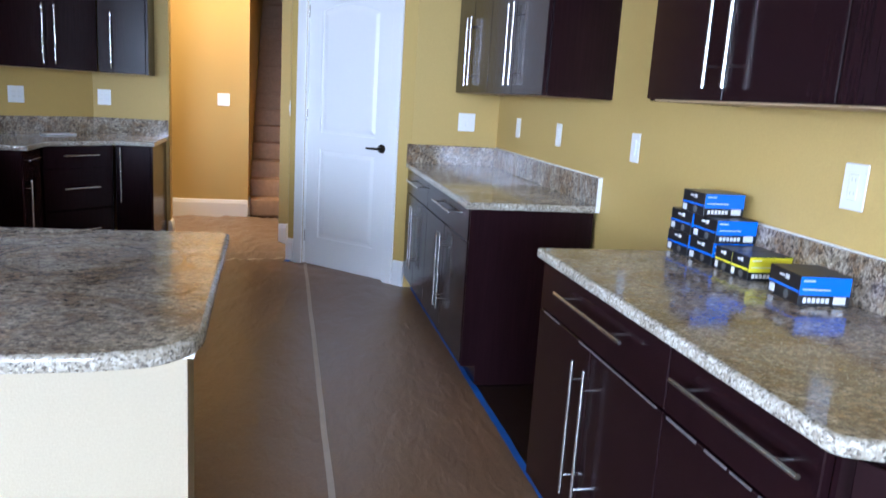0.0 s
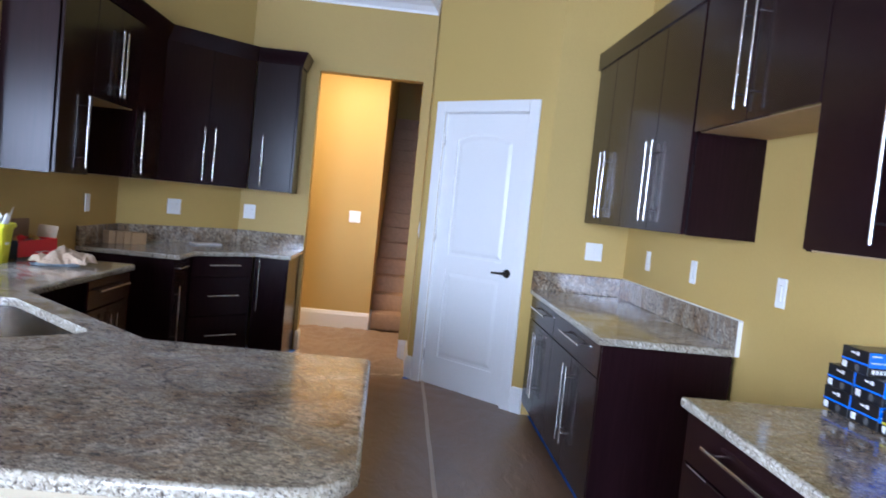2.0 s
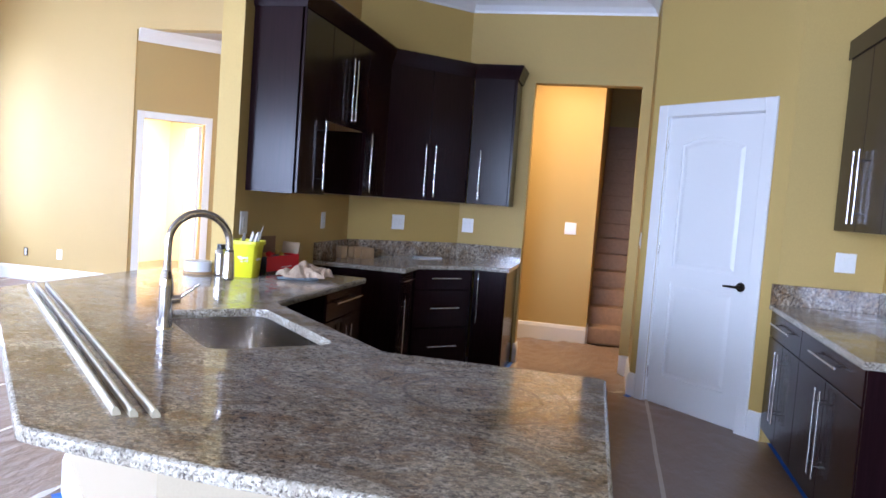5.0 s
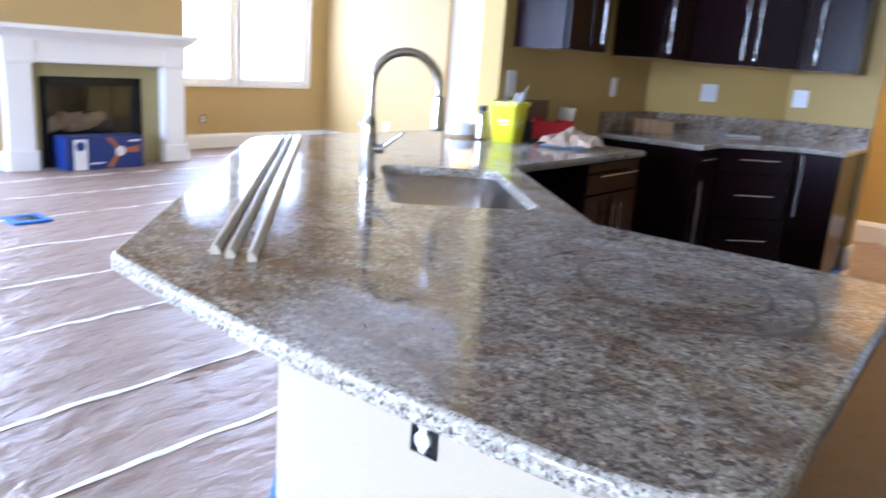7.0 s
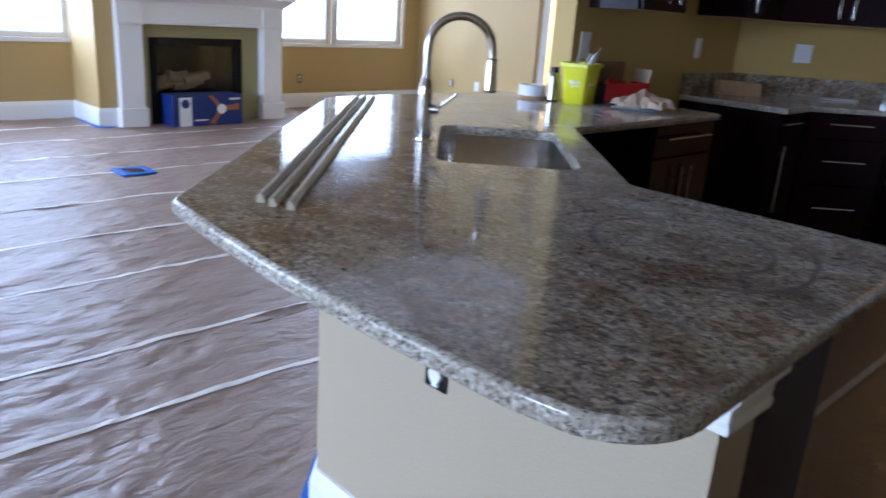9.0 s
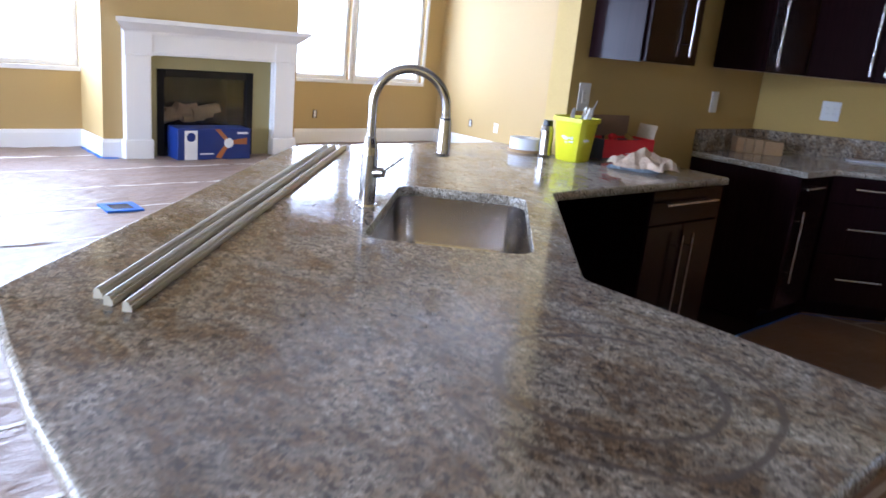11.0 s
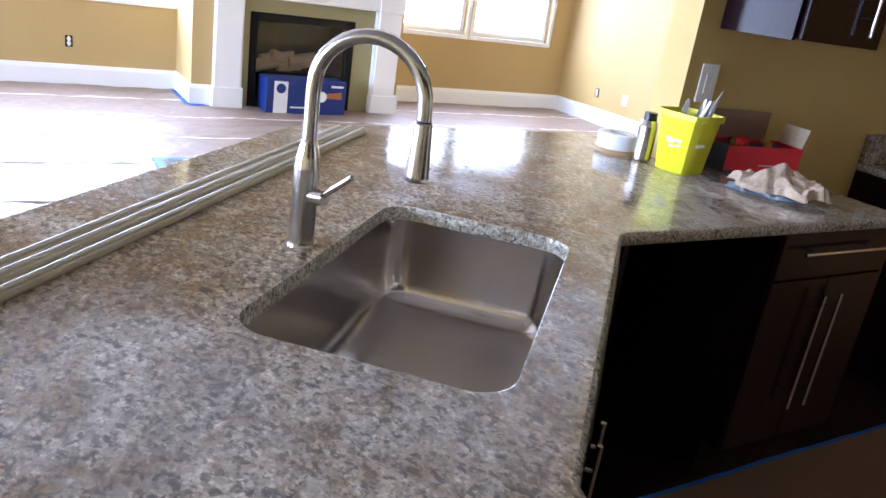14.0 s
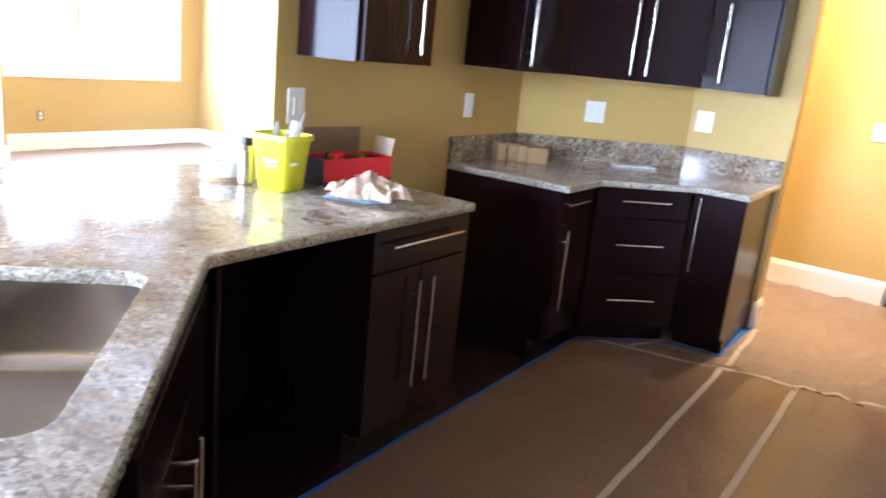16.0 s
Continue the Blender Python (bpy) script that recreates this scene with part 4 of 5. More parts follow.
for a in (0.0, FW - 0.235):
    bm = bmesh.new()
    box(bm, a, a + 0.235, -0.10, -0.002, 0.0, 1.02, bevel=0.004)
    part("pilaster", bm, WHITE, fp)
    part("plinth", B(a - 0.02, a + 0.255, -0.125, -0.002, 0.0, 0.19, bevel=0.006), WHITE, fp)
for a in (0.0, FW - 0.235):
    part("capital", B(a - 0.012, a + 0.247, -0.114, -0.1005, 1.0, 1.20, bevel=0.004), WHITE, fp)
    part("necking", B(a - 0.018, a + 0.253, -0.118, -0.1005, 0.982, 0.9995, bevel=0.004), WHITE, fp)
part("frieze", B(0.0, FW, -0.1, -0.002, 1.0205, 1.20, bevel=0.003), WHITE, fp)
part("bead", B(0.2355, FW - 0.2355, -0.106, -0.02, 0.99, 1.02, bevel=0.006), WHITE, fp)
for a in (0.2355, FW - 0.2535):
    part("bead", B(a, a + 0.018, -0.07, -0.0205, 0.0, 0.9895, bevel=0.005), WHITE, fp)
bm = bmesh.new()
prof = [(0.0, 1.18), (0.11, 1.18), (0.12, 1.205), (0.14, 1.22), (0.175, 1.255), (0.195, 1.275), (0.215, 1.28), (0.215, 1.32), (0.0, 1.32)]
prof = [(o, z) for o, z in prof]
v = []
for x0, sgn in ((0.0, -1), (FW, 1)):
    v.append([bm.verts.new((x0 + sgn * max(0, o - 0.10), -o if o else -0.002, z)) for o, z in prof])
for j in range(len(prof)):
    k = (j + 1) % len(prof)
    bm.faces.new((v[0][j], v[1][j], v[1][k], v[0][k]))
bm.faces.new(v[0])
bm.faces.new(v[1][::-1])
part("mantel_shelf", bm, WHITE, fp)
for f in ((0.235, 0.32, -0.02, -0.002, 0.0, 0.99), (1.336, FW - 0.235, -0.02, -0.002, 0.0, 0.99), (0.3205, 1.3355, -0.02, -0.002, 0.865, 0.99)):
    part("surround", B(*f), OLIVE, fp, "olive painted surround")
box_ = thing("gas_firebox", pose(-7.28, 4.257, 0, 0, 0, 90), "black metal gas firebox with log set behind glass", "fireplace insert")
GW = 1.015
bm = bmesh.new()
for a, b, c, d in ((0.0, 0.07, 0.003, 0.862), (GW - 0.07, GW, 0.003, 0.862), (0.07, GW - 0.07, 0.79, 0.862), (0.07, GW - 0.07, 0.003, 0.10)):
    box(bm, a, b, -0.03, 0.05, c, d, bevel=0.004)
SOOT = material("soot_black_metal", (0.007, 0.0065, 0.007), 0.75, 0, 20, 0.2, 200, 0.02)
SOOT.node_tree.nodes["Principled BSDF"].inputs["Specular IOR Level"].default_value = 0.15
part("frame", bm, SOOT, box_)
for k in range(4):
    part("louvre", B(0.09, GW - 0.09, -0.034, -0.028, 0.80 + k * 0.014, 0.808 + k * 0.014), BLACK, box_)
bm = bmesh.new()
for f in ((0.07, GW - 0.07, 0.44, 0.46, 0.10, 0.79), (0.06, 0.075, 0.05, 0.46, 0.10, 0.79), (GW - 0.075, GW - 0.06, 0.05, 0.46, 0.10, 0.79), (0.07, GW - 0.07, 0.05, 0.46, 0.78, 0.795), (0.07, GW - 0.07, 0.05, 0.46, 0.09, 0.105)):
    box(bm, *f)
part("fire_chamber", bm, SOOT, box_)
part("glass_front", B(0.07, GW - 0.07, 0.01, 0.014, 0.10, 0.79), GLASS, box_)
LOG = material("ceramic_logs", (0.55, 0.41, 0.25), 0.85, 0, 14, 0.35, 90, 0.1, 0.6, 50)
rng = random.Random(5)
for k in range(5):
    bm = bmesh.new()
    x = 0.22 + 0.085 * k
    rod(bm, (x - 0.12, 0.20 + 0.03 * (k % 2), 0.35 + 0.06 * (k % 3)), (x + 0.20, 0.26 - 0.03 * (k % 2), 0.37 + 0.05 * ((k + 1) % 3)), 0.062, 0.05, 10)
    for vv in bm.verts:
        vv.co += Vector((rng.uniform(-1, 1), rng.uniform(-1, 1), rng.uniform(-1, 1))) * 0.008
    part("log", bm, LOG, box_, smooth=True)
part("grate", B(0.20, GW - 0.20, 0.10, 0.34, 0.10, 0.32, bevel=0.01), SOOT, box_)


# ---------------- wall plates ----------------
def plate(m, kind, w=0.078, h=0.122, label="white plastic outlet cover plate on the wall"):
    p = thing("wall_outlet" if kind == "outlet" else "light_switch", m, label, "outlet" if kind == "outlet" else "switch", "wall plates")
    part("cover", B(-w / 2, w / 2, -0.006, 0.0, -h / 2, h / 2, bevel=0.0025), PLATE, p)
    n = max(1, round((w - 0.03) / 0.046))
    for i in range(n):
        cx = (i - (n - 1) / 2) * 0.046
        if kind == "outlet":
            part("receptacle", B(cx - 0.0165, cx + 0.0165, -0.0085, -0.006, -0.034, 0.034, bevel=0.002), PLATE, p)
            for z in (-0.018, 0.018):
                bm = bmesh.new()
                box(bm, cx - 0.008, cx - 0.005, -0.0089, -0.0084, z - 0.004, z + 0.006)
                box(bm, cx + 0.005, cx + 0.008, -0.0089, -0.0084, z - 0.004, z + 0.006)
                part("slot", bm, SLOT, p)
        else:
            part("rocker", B(cx - 0.0165, cx + 0.0165, -0.011, -0.006, -0.033, 0.033, bevel=0.003), PLATE, p)
    return p


SLOT = material("grey_slot", (0.55, 0.55, 0.53), 0.5)
SW_L = "white plastic rocker switch plate on the wall"
plate(pose(WX, 4.445, 1.178, 0, 0, 90), "outlet", 0.088, 0.135, "white outlet plate at the bar wall end")
plate(pose(WX, 5.665, 1.178, 0, 0, 90), "outlet")
plate(pose(-1.88, 6.53, 1.178, 0, 0, 45), "outlet", 0.118, 0.122, "double white outlet plate in the diagonal corner")
plate(pose(-1.365, NY, 1.182, 0, 0, 0), "outlet", 0.1)
plate(pose(1.29, PY, 1.188, 0, 0, 0), "switch", 0.118, 0.122, "double white switch plate beside the pantry")
plate(pose(EX, 5.02, 1.187, 0, 0, -90), "outlet")
plate(pose(EX, 4.28, 1.187, 0, 0, -90), "switch", label=SW_L)
plate(pose(EX, 3.35, 1.189, 0, 0, -90), "switch", label=SW_L)
plate(pose(EX, 2.07, 1.186, 0, 0, -90), "outlet", 0.085)
plate(pose(-0.545, 8.30, 1.19, 0, 0, 0), "switch", 0.118, 0.122, "double white switch plate on the orange hall wall")
plate(pose(0.10, 6.49, 1.19, 0, 0, -90), "switch", label=SW_L)


def bare_outlet(m, label="white receptacle in an uncovered outlet box"):
    p = thing("bare_outlet", m, label, "outlet", "uncovered outlets")
    bm = bmesh.new()
    for a, b, c, d in ((-0.03, -0.026, -0.05, 0.05), (0.026, 0.03, -0.05, 0.05), (-0.026, 0.026, -0.05, -0.046), (-0.026, 0.026, 0.046, 0.05)):
        box(bm, a, b, -0.004, 0.0, c, d)
    part("box_rim", bm, BLACK, p, "black outlet box rim")
    part("box_back", B(-0.026, 0.026, -0.001, 0.0, -0.046, 0.046), BLACK, p)
    bm = bmesh.new()
    rod(bm, (0, -0.001, 0.019), (0, -0.010, 0.019), 0.017, sides=16)
    rod(bm, (0, -0.001, -0.019), (0, -0.010, -0.019), 0.017, sides=16)
    box(bm, -0.008, 0.008, -0.008, -0.001, -0.044, 0.044)
    part("receptacle", bm, PLATE, p)
    return p


bare_outlet(pose(-0.705, 2.0, 0.635, 0, 0, 0), "white receptacle in an uncovered box on the bar wall")
for m in (pose(FARX, 2.835, 0.39, 0, 0, 90), pose(FARX, 6.455, 0.368, 0, 0, 90), pose(-7.205, SIDEY, 0.362, 0, 0, 0)):
    bare_outlet(m)
plate(pose(-6.72, SIDEY, 0.365, 0, 0, 0), "outlet")


# ---------------- things on the counters ----------------
CARD = material("brown_cardboard", (0.40, 0.26, 0.13), 0.8, 0, 20, 0.1, 200, 0.05)
BBLUE = material("blue_carton_print", (0.015, 0.16, 0.75), 0.35, 0, 8, 0.06, 100, 0.02)
BYEL = material("yellow_carton_print", (0.80, 0.74, 0.02), 0.35, 0, 8, 0.06, 100, 0.02)
BBLK = material("black_carton_print", (0.012, 0.012, 0.014), 0.3, 0, 8, 0.2, 100, 0.02)
BWHT = material("white_carton_print", (0.75, 0.75, 0.75), 0.4, 0, 8, 0.05, 100, 0.02)


def carton(m, colour, label, w=0.134, l=0.138, h=0.071):
    """A small printed carton; w along local x (the end with the label, at y = 0), l into local y."""
    c = thing("carton", m, label, "box", "printed cartons")
    part("box", B(0, w, 0, l, 0, h, bevel=0.0015), BBLK, c)
    bm = bmesh.new()
    e = 0.0006
    box(bm, w, w + e, 0.001, l - 0.001, h * 0.36, h - 0.001)
    part("long_side_print", bm, colour, c)
    bm = bmesh.new()
    box(bm, 0.001, w - 0.001, -e, 0, h * 0.42, h * 0.50)
    part("end_stripe", bm, colour, c)
    for k in range(6):
        part("letter_bar", B(w + e, w + 2 * e, l * (0.09 + 0.088 * k), l * (0.155 + 0.088 * k), h * 0.11, h * 0.28), BWHT, c)
    for f in ((w + e, w + 2 * e, l * 0.68, l * 0.92, h * 0.08, h * 0.34), (w + e, w + 2 * e, l * 0.06, l * 0.60, h * 0.54, h * 0.58),
              (w + e, w + 2 * e, l * 0.06, l * 0.28, h * 0.82, h * 0.87), (w * 0.35, w * 0.52, -2 * e, -e, h * 0.76, h * 0.84), (w * 0.54, w * 0.66, -2 * e, -e, h * 0.72, h * 0.88)):
        part("print_mark", B(*f), BWHT, c)
    part("sticker", B(w * 0.06, w * 0.24, -2 * e, -e, h * 0.08, h * 0.36), BWHT, c, "white square sticker")
    bm = bmesh.new()
    rod(bm, (w * 0.62, -e, h * 0.22), (w * 0.62, -2 * e, h * 0.22), h * 0.16, sides=14)
    part("picture", bm, material("grey_print", (0.10, 0.10, 0.10), 0.4) if "grey_print" not in bpy.data.materials else bpy.data.materials["grey_print"], c)
    return c


BL = "small blue and black printed carton on the granite"
for y, k, dx in ((2.690, 0, 0.0), (2.553, 0, 0.004), (2.688, 1, 0.003), (2.548, 1, 0.006), (2.622, 2, 0.0)):
    carton(pose(1.345 + dx, y, CT + 0.0005 + k * 0.0716, 0, 0, -90), BBLUE, BL + (" stack" if k else ""))
for y in (2.405, 2.318):
    carton(pose(1.352, y, CT + 0.0005, 0, 0, -90), BYEL, "small yellow and black printed carton on the granite", 0.085, 0.138, 0.069)
carton(pose(1.346, 2.13, CT + 0.0005, 0, 0, -97), BBLUE, "single blue and black printed carton on the granite", 0.15, 0.136, 0.076)

# three loose trim strips on the bar
STRIP = material("satin_trim_strip", (0.50, 0.445, 0.31), 0.42, 0.0, 20, 0.06, 120, 0.02)
for i, (a, b) in enumerate((((-1.120, 1.853), (-2.540, 3.205)), ((-1.080, 1.857), (-2.535, 3.242)), ((-1.038, 1.874), (-2.515, 3.280)))):
    d = (Vector(b) - Vector(a)).normalized()
    prof = [(-0.0085, CT + 0.0008), (0.0085, CT + 0.0008), (0.0085, CT + 0.006), (0.007, CT + 0.011), (0.0045, CT + 0.012), (0.003, CT + 0.017), (-0.002, CT + 0.020), (-0.006, CT + 0.019), (-0.0085, CT + 0.015)]
    solid("trim_strip", sweep(bmesh.new(), [a, b], prof), STRIP, "long satin moulded trim strip lying on the bar", "trim strip", "trim strips on the bar", smooth=False)

# yellow bucket with brushes
YEL = material("yellow_plastic", (0.72, 0.70, 0.01), 0.35, 0, 10, 0.05, 100, 0.01)
bucket = thing("bucket", pose(-2.085, 4.275, CT + 0.0005, 0, 0, 6), "yellow plastic bucket smeared with white grout", "bucket")


def squarish(r, n=24):
    k = [(abs(math.cos(math.tau * i / n)) ** 5 + abs(math.sin(math.tau * i / n)) ** 5) ** -0.2 for i in range(n)]
    return [(0.87 * r * k[i] * math.cos(math.tau * i / n), 0.87 * r * k[i] * math.sin(math.tau * i / n)) for i in range(n)]


bm = bmesh.new()
levels = [(0.070, 0.0), (0.074, 0.004), (0.092, 0.182), (0.104, 0.183), (0.104, 0.202), (0.098, 0.203), (0.094, 0.19), (0.071, 0.008)]
rg = [[bm.verts.new((x, y, z)) for x, y in squarish(r)] for r, z in levels]
for a, b in zip(rg, rg[1:]):
    for i in range(24):
        bm.faces.new((a[i], a[(i + 1) % 24], b[(i + 1) % 24], b[i]))
bm.faces.new(rg[0][::-1])
bm.faces.new(rg[-1])
part("shell", bm, YEL, bucket, smooth=True)
rng = random.Random(11)
GROUT = material("dried_grout", (0.72, 0.70, 0.62), 0.9, 0, 30, 0.1, 100, 0.05)
bm = bmesh.new()
for k in range(14):
    a, z = radians(-66 + rng.gauss(0, 16)), 0.105 + rng.gauss(0, 0.012)
    r = (0.074 + 0.018 * z / 0.182) * 0.96
    c = Vector((r * math.cos(a), r * math.sin(a), z))
    m = Matrix.Translation(c) @ Vector((math.cos(a), math.sin(a), 0)).to_track_quat("Z", "Y").to_matrix().to_4x4() @ Matrix.Diagonal((rng.uniform(0.010, 0.022), rng.uniform(0.003, 0.007), 0.0010, 1))
    bmesh.ops.create_uvsphere(bm, u_segments=8, v_segments=5, radius=1.0, matrix=m)
part("grout_smear", bm, GROUT, bucket, "dried white grout smear", smooth=True)
TOOL = material("grey_tool_handle", (0.50, 0.48, 0.45), 0.5, 0, 20, 0.15, 100, 0.04)
BLADE = material("pale_tool_blade", (0.50, 0.48, 0.45), 0.35, 0.2, 20, 0.12, 100, 0.04)
for k, (x, y, a, tilt, l, w) in enumerate(((-0.035, -0.030, 35, 4, 0.235, 0.011), (-0.020, -0.035, 50, 13, 0.235, 0.007), (-0.012, -0.020, -40, 15, 0.250, 0.007), (-0.002, -0.035, 50, 17, 0.290, 0.006), (0.002, -0.015, 40, 14, 0.250, 0.008), (-0.020, 0.010, -30, 12, 0.245, 0.007), (0.008, -0.030, 60, 16, 0.235, 0.008))):
    tool = thing("spatula", pose(-2.085, 4.275, CT + 0.012, 0, 0, 32) @ pose(x, y, 0, -3 + 2 * k % 5, tilt, 0) @ pose(0, 0, 0, 0, 0, a), "thin pale grout spatula standing in the bucket", "tool", "tools in the bucket")
    bm = bmesh.new()
    rod(bm, (0, 0, 0), (0, 0, l * 0.62), w * 0.5, w * 0.42, 10)
    part("handle", bm, TOOL, tool, smooth=True)
    bm = bmesh.new()
    rings = [[bm.verts.new((sx * hw, sy * 0.0016, z)) for sx, sy in ((-1, -0.4), (0, -1), (1, -0.4), (1, 0.4), (0, 1), (-1, 0.4))] for hw, z in ((w * 0.45, l * 0.62), (w * 0.9, l * 0.74), (w, l * 0.84), (w * 0.8, l * 0.94), (w * 0.25, l))]
    for p, q in zip(rings, rings[1:]):
        for i in range(6):
            bm.faces.new((p[i], p[(i + 1) % 6], q[(i + 1) % 6], q[i]))
    bm.faces.new(rings[0][::-1])
    bm.faces.new(rings[-1])
    part("blade", bm, BLADE, tool, smooth=True)

# flask, tape roll
fl = thing("vacuum_flask", pose(-2.206, 4.214, CT + 0.0005), "brushed steel flask with black cap beside the bucket", "flask")
bm = bmesh.new()
for z0, z1, r0, r1 in ((0, 0.008, 0.030, 0.032), (0.008, 0.125, 0.032, 0.032), (0.125, 0.145, 0.032, 0.024)):
    rod(bm, (0, 0, z0), (0, 0, z1), r0, r1, 24)
part("body", bm, STEEL, fl, smooth=True)
bm = bmesh.new()
rod(bm, (0, 0, 0.145), (0, 0, 0.172), 0.024, 0.022, 20)
part("cap", bm, BLACK, fl, "black plastic cap", smooth=True)


def ring(bm, ro, ri, z0, z1, n=28):
    rr = [[bm.verts.new((r * math.cos(math.tau * i / n), r * math.sin(math.tau * i / n), z)) for i in range(n)] for r, z in ((ro, z0), (ro, z1), (ri, z1), (ri, z0))]
    for k in range(4):
        a, b = rr[k], rr[(k + 1) % 4]
        for i in range(n):
            bm.faces.new((a[i], a[(i + 1) % n], b[(i + 1) % n], b[i]))
    return bm


roll = thing("tape_roll", pose(-2.339, 4.211, CT + 0.0005), "wide roll of pale drywall tape on the bar", "tape roll")
part("tape", ring(bmesh.new(), 0.072, 0.035, 0.014, 0.068), BWHT, roll, smooth=True)
part("base_disc", ring(bmesh.new(), 0.080, 0.03, 0.0, 0.013), CARD, roll, "brown cardboard disc", smooth=True)

# open red carton with parts
RED = material("red_carton_print", (0.62, 0.007, 0.014), 0.5, 0, 8, 0.08, 100, 0.02)
rb = thing("red_carton", pose(-2.052, 4.462, CT + 0.0005, 0, 0, 83), "open red and black cardboard carton full of fittings", "box")
bm = bmesh.new()
for f in ((0, 0.36, 0, 0.003, 0, 0.10), (0, 0.36, 0.135, 0.138, 0, 0.10), (0, 0.003, 0.003, 0.135, 0, 0.10), (0.357, 0.36, 0.003, 0.135, 0, 0.10), (0.003, 0.357, 0.003, 0.135, 0, 0.003)):
    box(bm, *f)
part("tray", bm, RED, rb)
part("black_end", B(-0.0008, 0, 0.0, 0.138, 0.0, 0.1), material("matt_black_card", (0.012, 0.012, 0.014), 0.85, 0, 20, 0.1), rb, "black printed end")
part("bottom_edge", B(0.0, 0.36, -0.0008, 0, 0.0, 0.012), BBLK, rb)
part("print_bar", B(0.16, 0.28, -0.0009, 0, 0.03, 0.034), BWHT, rb)
part("back_flap", box(bmesh.new(), 0.0, 0.30, 0.138, 0.141, 0.095, 0.205), material("dark_card", (0.20, 0.12, 0.065), 0.85, 0, 20, 0.1), rb, "brown cardboard back flap")
fl2 = part("side_flap", B(0, 0.003, 0.01, 0.13, 0, 0.075), material("pale_card", (0.50, 0.40, 0.27), 0.8, 0, 20, 0.08), rb, "pale cardboard flap")
fl2.matrix_local = pose(0.36, 0, 0.098, 0, 14, 0)
BRASS = material("brass", (0.62, 0.45, 0.14), 0.3, 1.0)
for k in range(9):
    bm = bmesh.new()
    x, y = rng.uniform(0.09, 0.26), rng.uniform(0.03, 0.11)
    bmesh.ops.create_icosphere(bm, subdivisions=1, radius=rng.uniform(0.012, 0.022), matrix=Matrix.Translation((x, y, rng.uniform(0.092, 0.108))))
    part("fitting", bm, BRASS if k % 3 == 0 else (RED if k % 3 == 1 else BBLK), rb, smooth=True)
part("packing", B(0.005, 0.355, 0.005, 0.133, 0.004, 0.088), BBLK, rb, "dark packing inside")

# crumpled cloth
CLOTH = material("soiled_cloth", (0.50, 0.375, 0.265), 0.95, 0, 18, 0.25, 160, 0.1, 0.5, 220)
BCLOTH = material("pale_blue_cloth", (0.34, 0.43, 0.52), 0.95, 0, 18, 0.12, 160, 0.06, 0.4, 220)


def cloth(name, m, rx, ry, h, mat, label, seed, n=56):
    bm = bmesh.new()
    off = Vector((seed * 3.7, seed * 1.3, seed * 2.1))
    g = []
    for i in range(n + 1):
        row = []
        for j in range(n + 1):
            u, v = i / n * 2 - 1, j / n * 2 - 1
            a = math.atan2(v, u)
            k = max(abs(u), abs(v))
            rr = k * (1 + 0.22 * noise.noise(Vector((math.cos(a), math.sin(a), 0)) * 1.4 + off))
            x, y = rx * rr * math.cos(a), ry * rr * math.sin(a)
            p = Vector((x, y, 0)) * 12
            q = p + 0.5 * noise.noise_vector(p * 0.9 + off)
            f = 0.34 + 0.62 * noise.noise(q * 0.8 + off) + 0.85 * (0.28 - abs(noise.noise(q * 1.5 + off))) + 0.30 * (0.2 - abs(noise.noise(p * 4 + off)))
            z = h * max(0.0, 1 - k ** 5) * max(0.08, f) + 0.002
            row.append(bm.verts.new((x, y, z)))
        g.append(row)
    for i in range(n):
        for j in range(n):
            bm.faces.new((g[i][j], g[i + 1][j], g[i + 1][j + 1], g[i][j + 1]))
    return solid(name, bm, mat, label, "cloth", smooth=True, m=m)


cloth("rag", pose(-1.832, 4.398, CT + 0.0008, 0, 0, 30), 0.118, 0.085, 0.028, BCLOTH, "folded pale blue cleaning cloth on the granite", 2)
bm = bmesh.new()
FOLDS = ((-0.125, -0.005, -0.03, 0.012, 0.022, 0.040), (-0.045, -0.030, 0.012, 0.032, 0.066, 0.044), (0.012, 0.036, 0.092, 0.020, 0.050, 0.032), (-0.005, -0.020, 0.055, -0.080, 0.036, 0.034),
         (0.045, 0.000, 0.128, -0.050, 0.040, 0.036), (0.090, 0.040, 0.118, -0.005, 0.036, 0.024), (0.075, -0.050, 0.105, -0.085, 0.030, 0.030), (-0.10, 0.030, -0.04, 0.040, 0.028, 0.030))


def fold_height(x, y):
    z = 0.0
    for x0, y0, x1, y1, h, w in FOLDS:
        d = Vector((x1 - x0, y1 - y0))
        p = Vector((x - x0, y - y0))
        t = min(1, max(0, p.dot(d) / d.length_squared))
        z = max(z, 1.2 * h * (0.85 + 0.15 * math.sin(5 * t + 40 * x0)) * math.exp(-((p - d * t).length / (1.02 * w)) ** 2))
    return z


N = 72
g = []
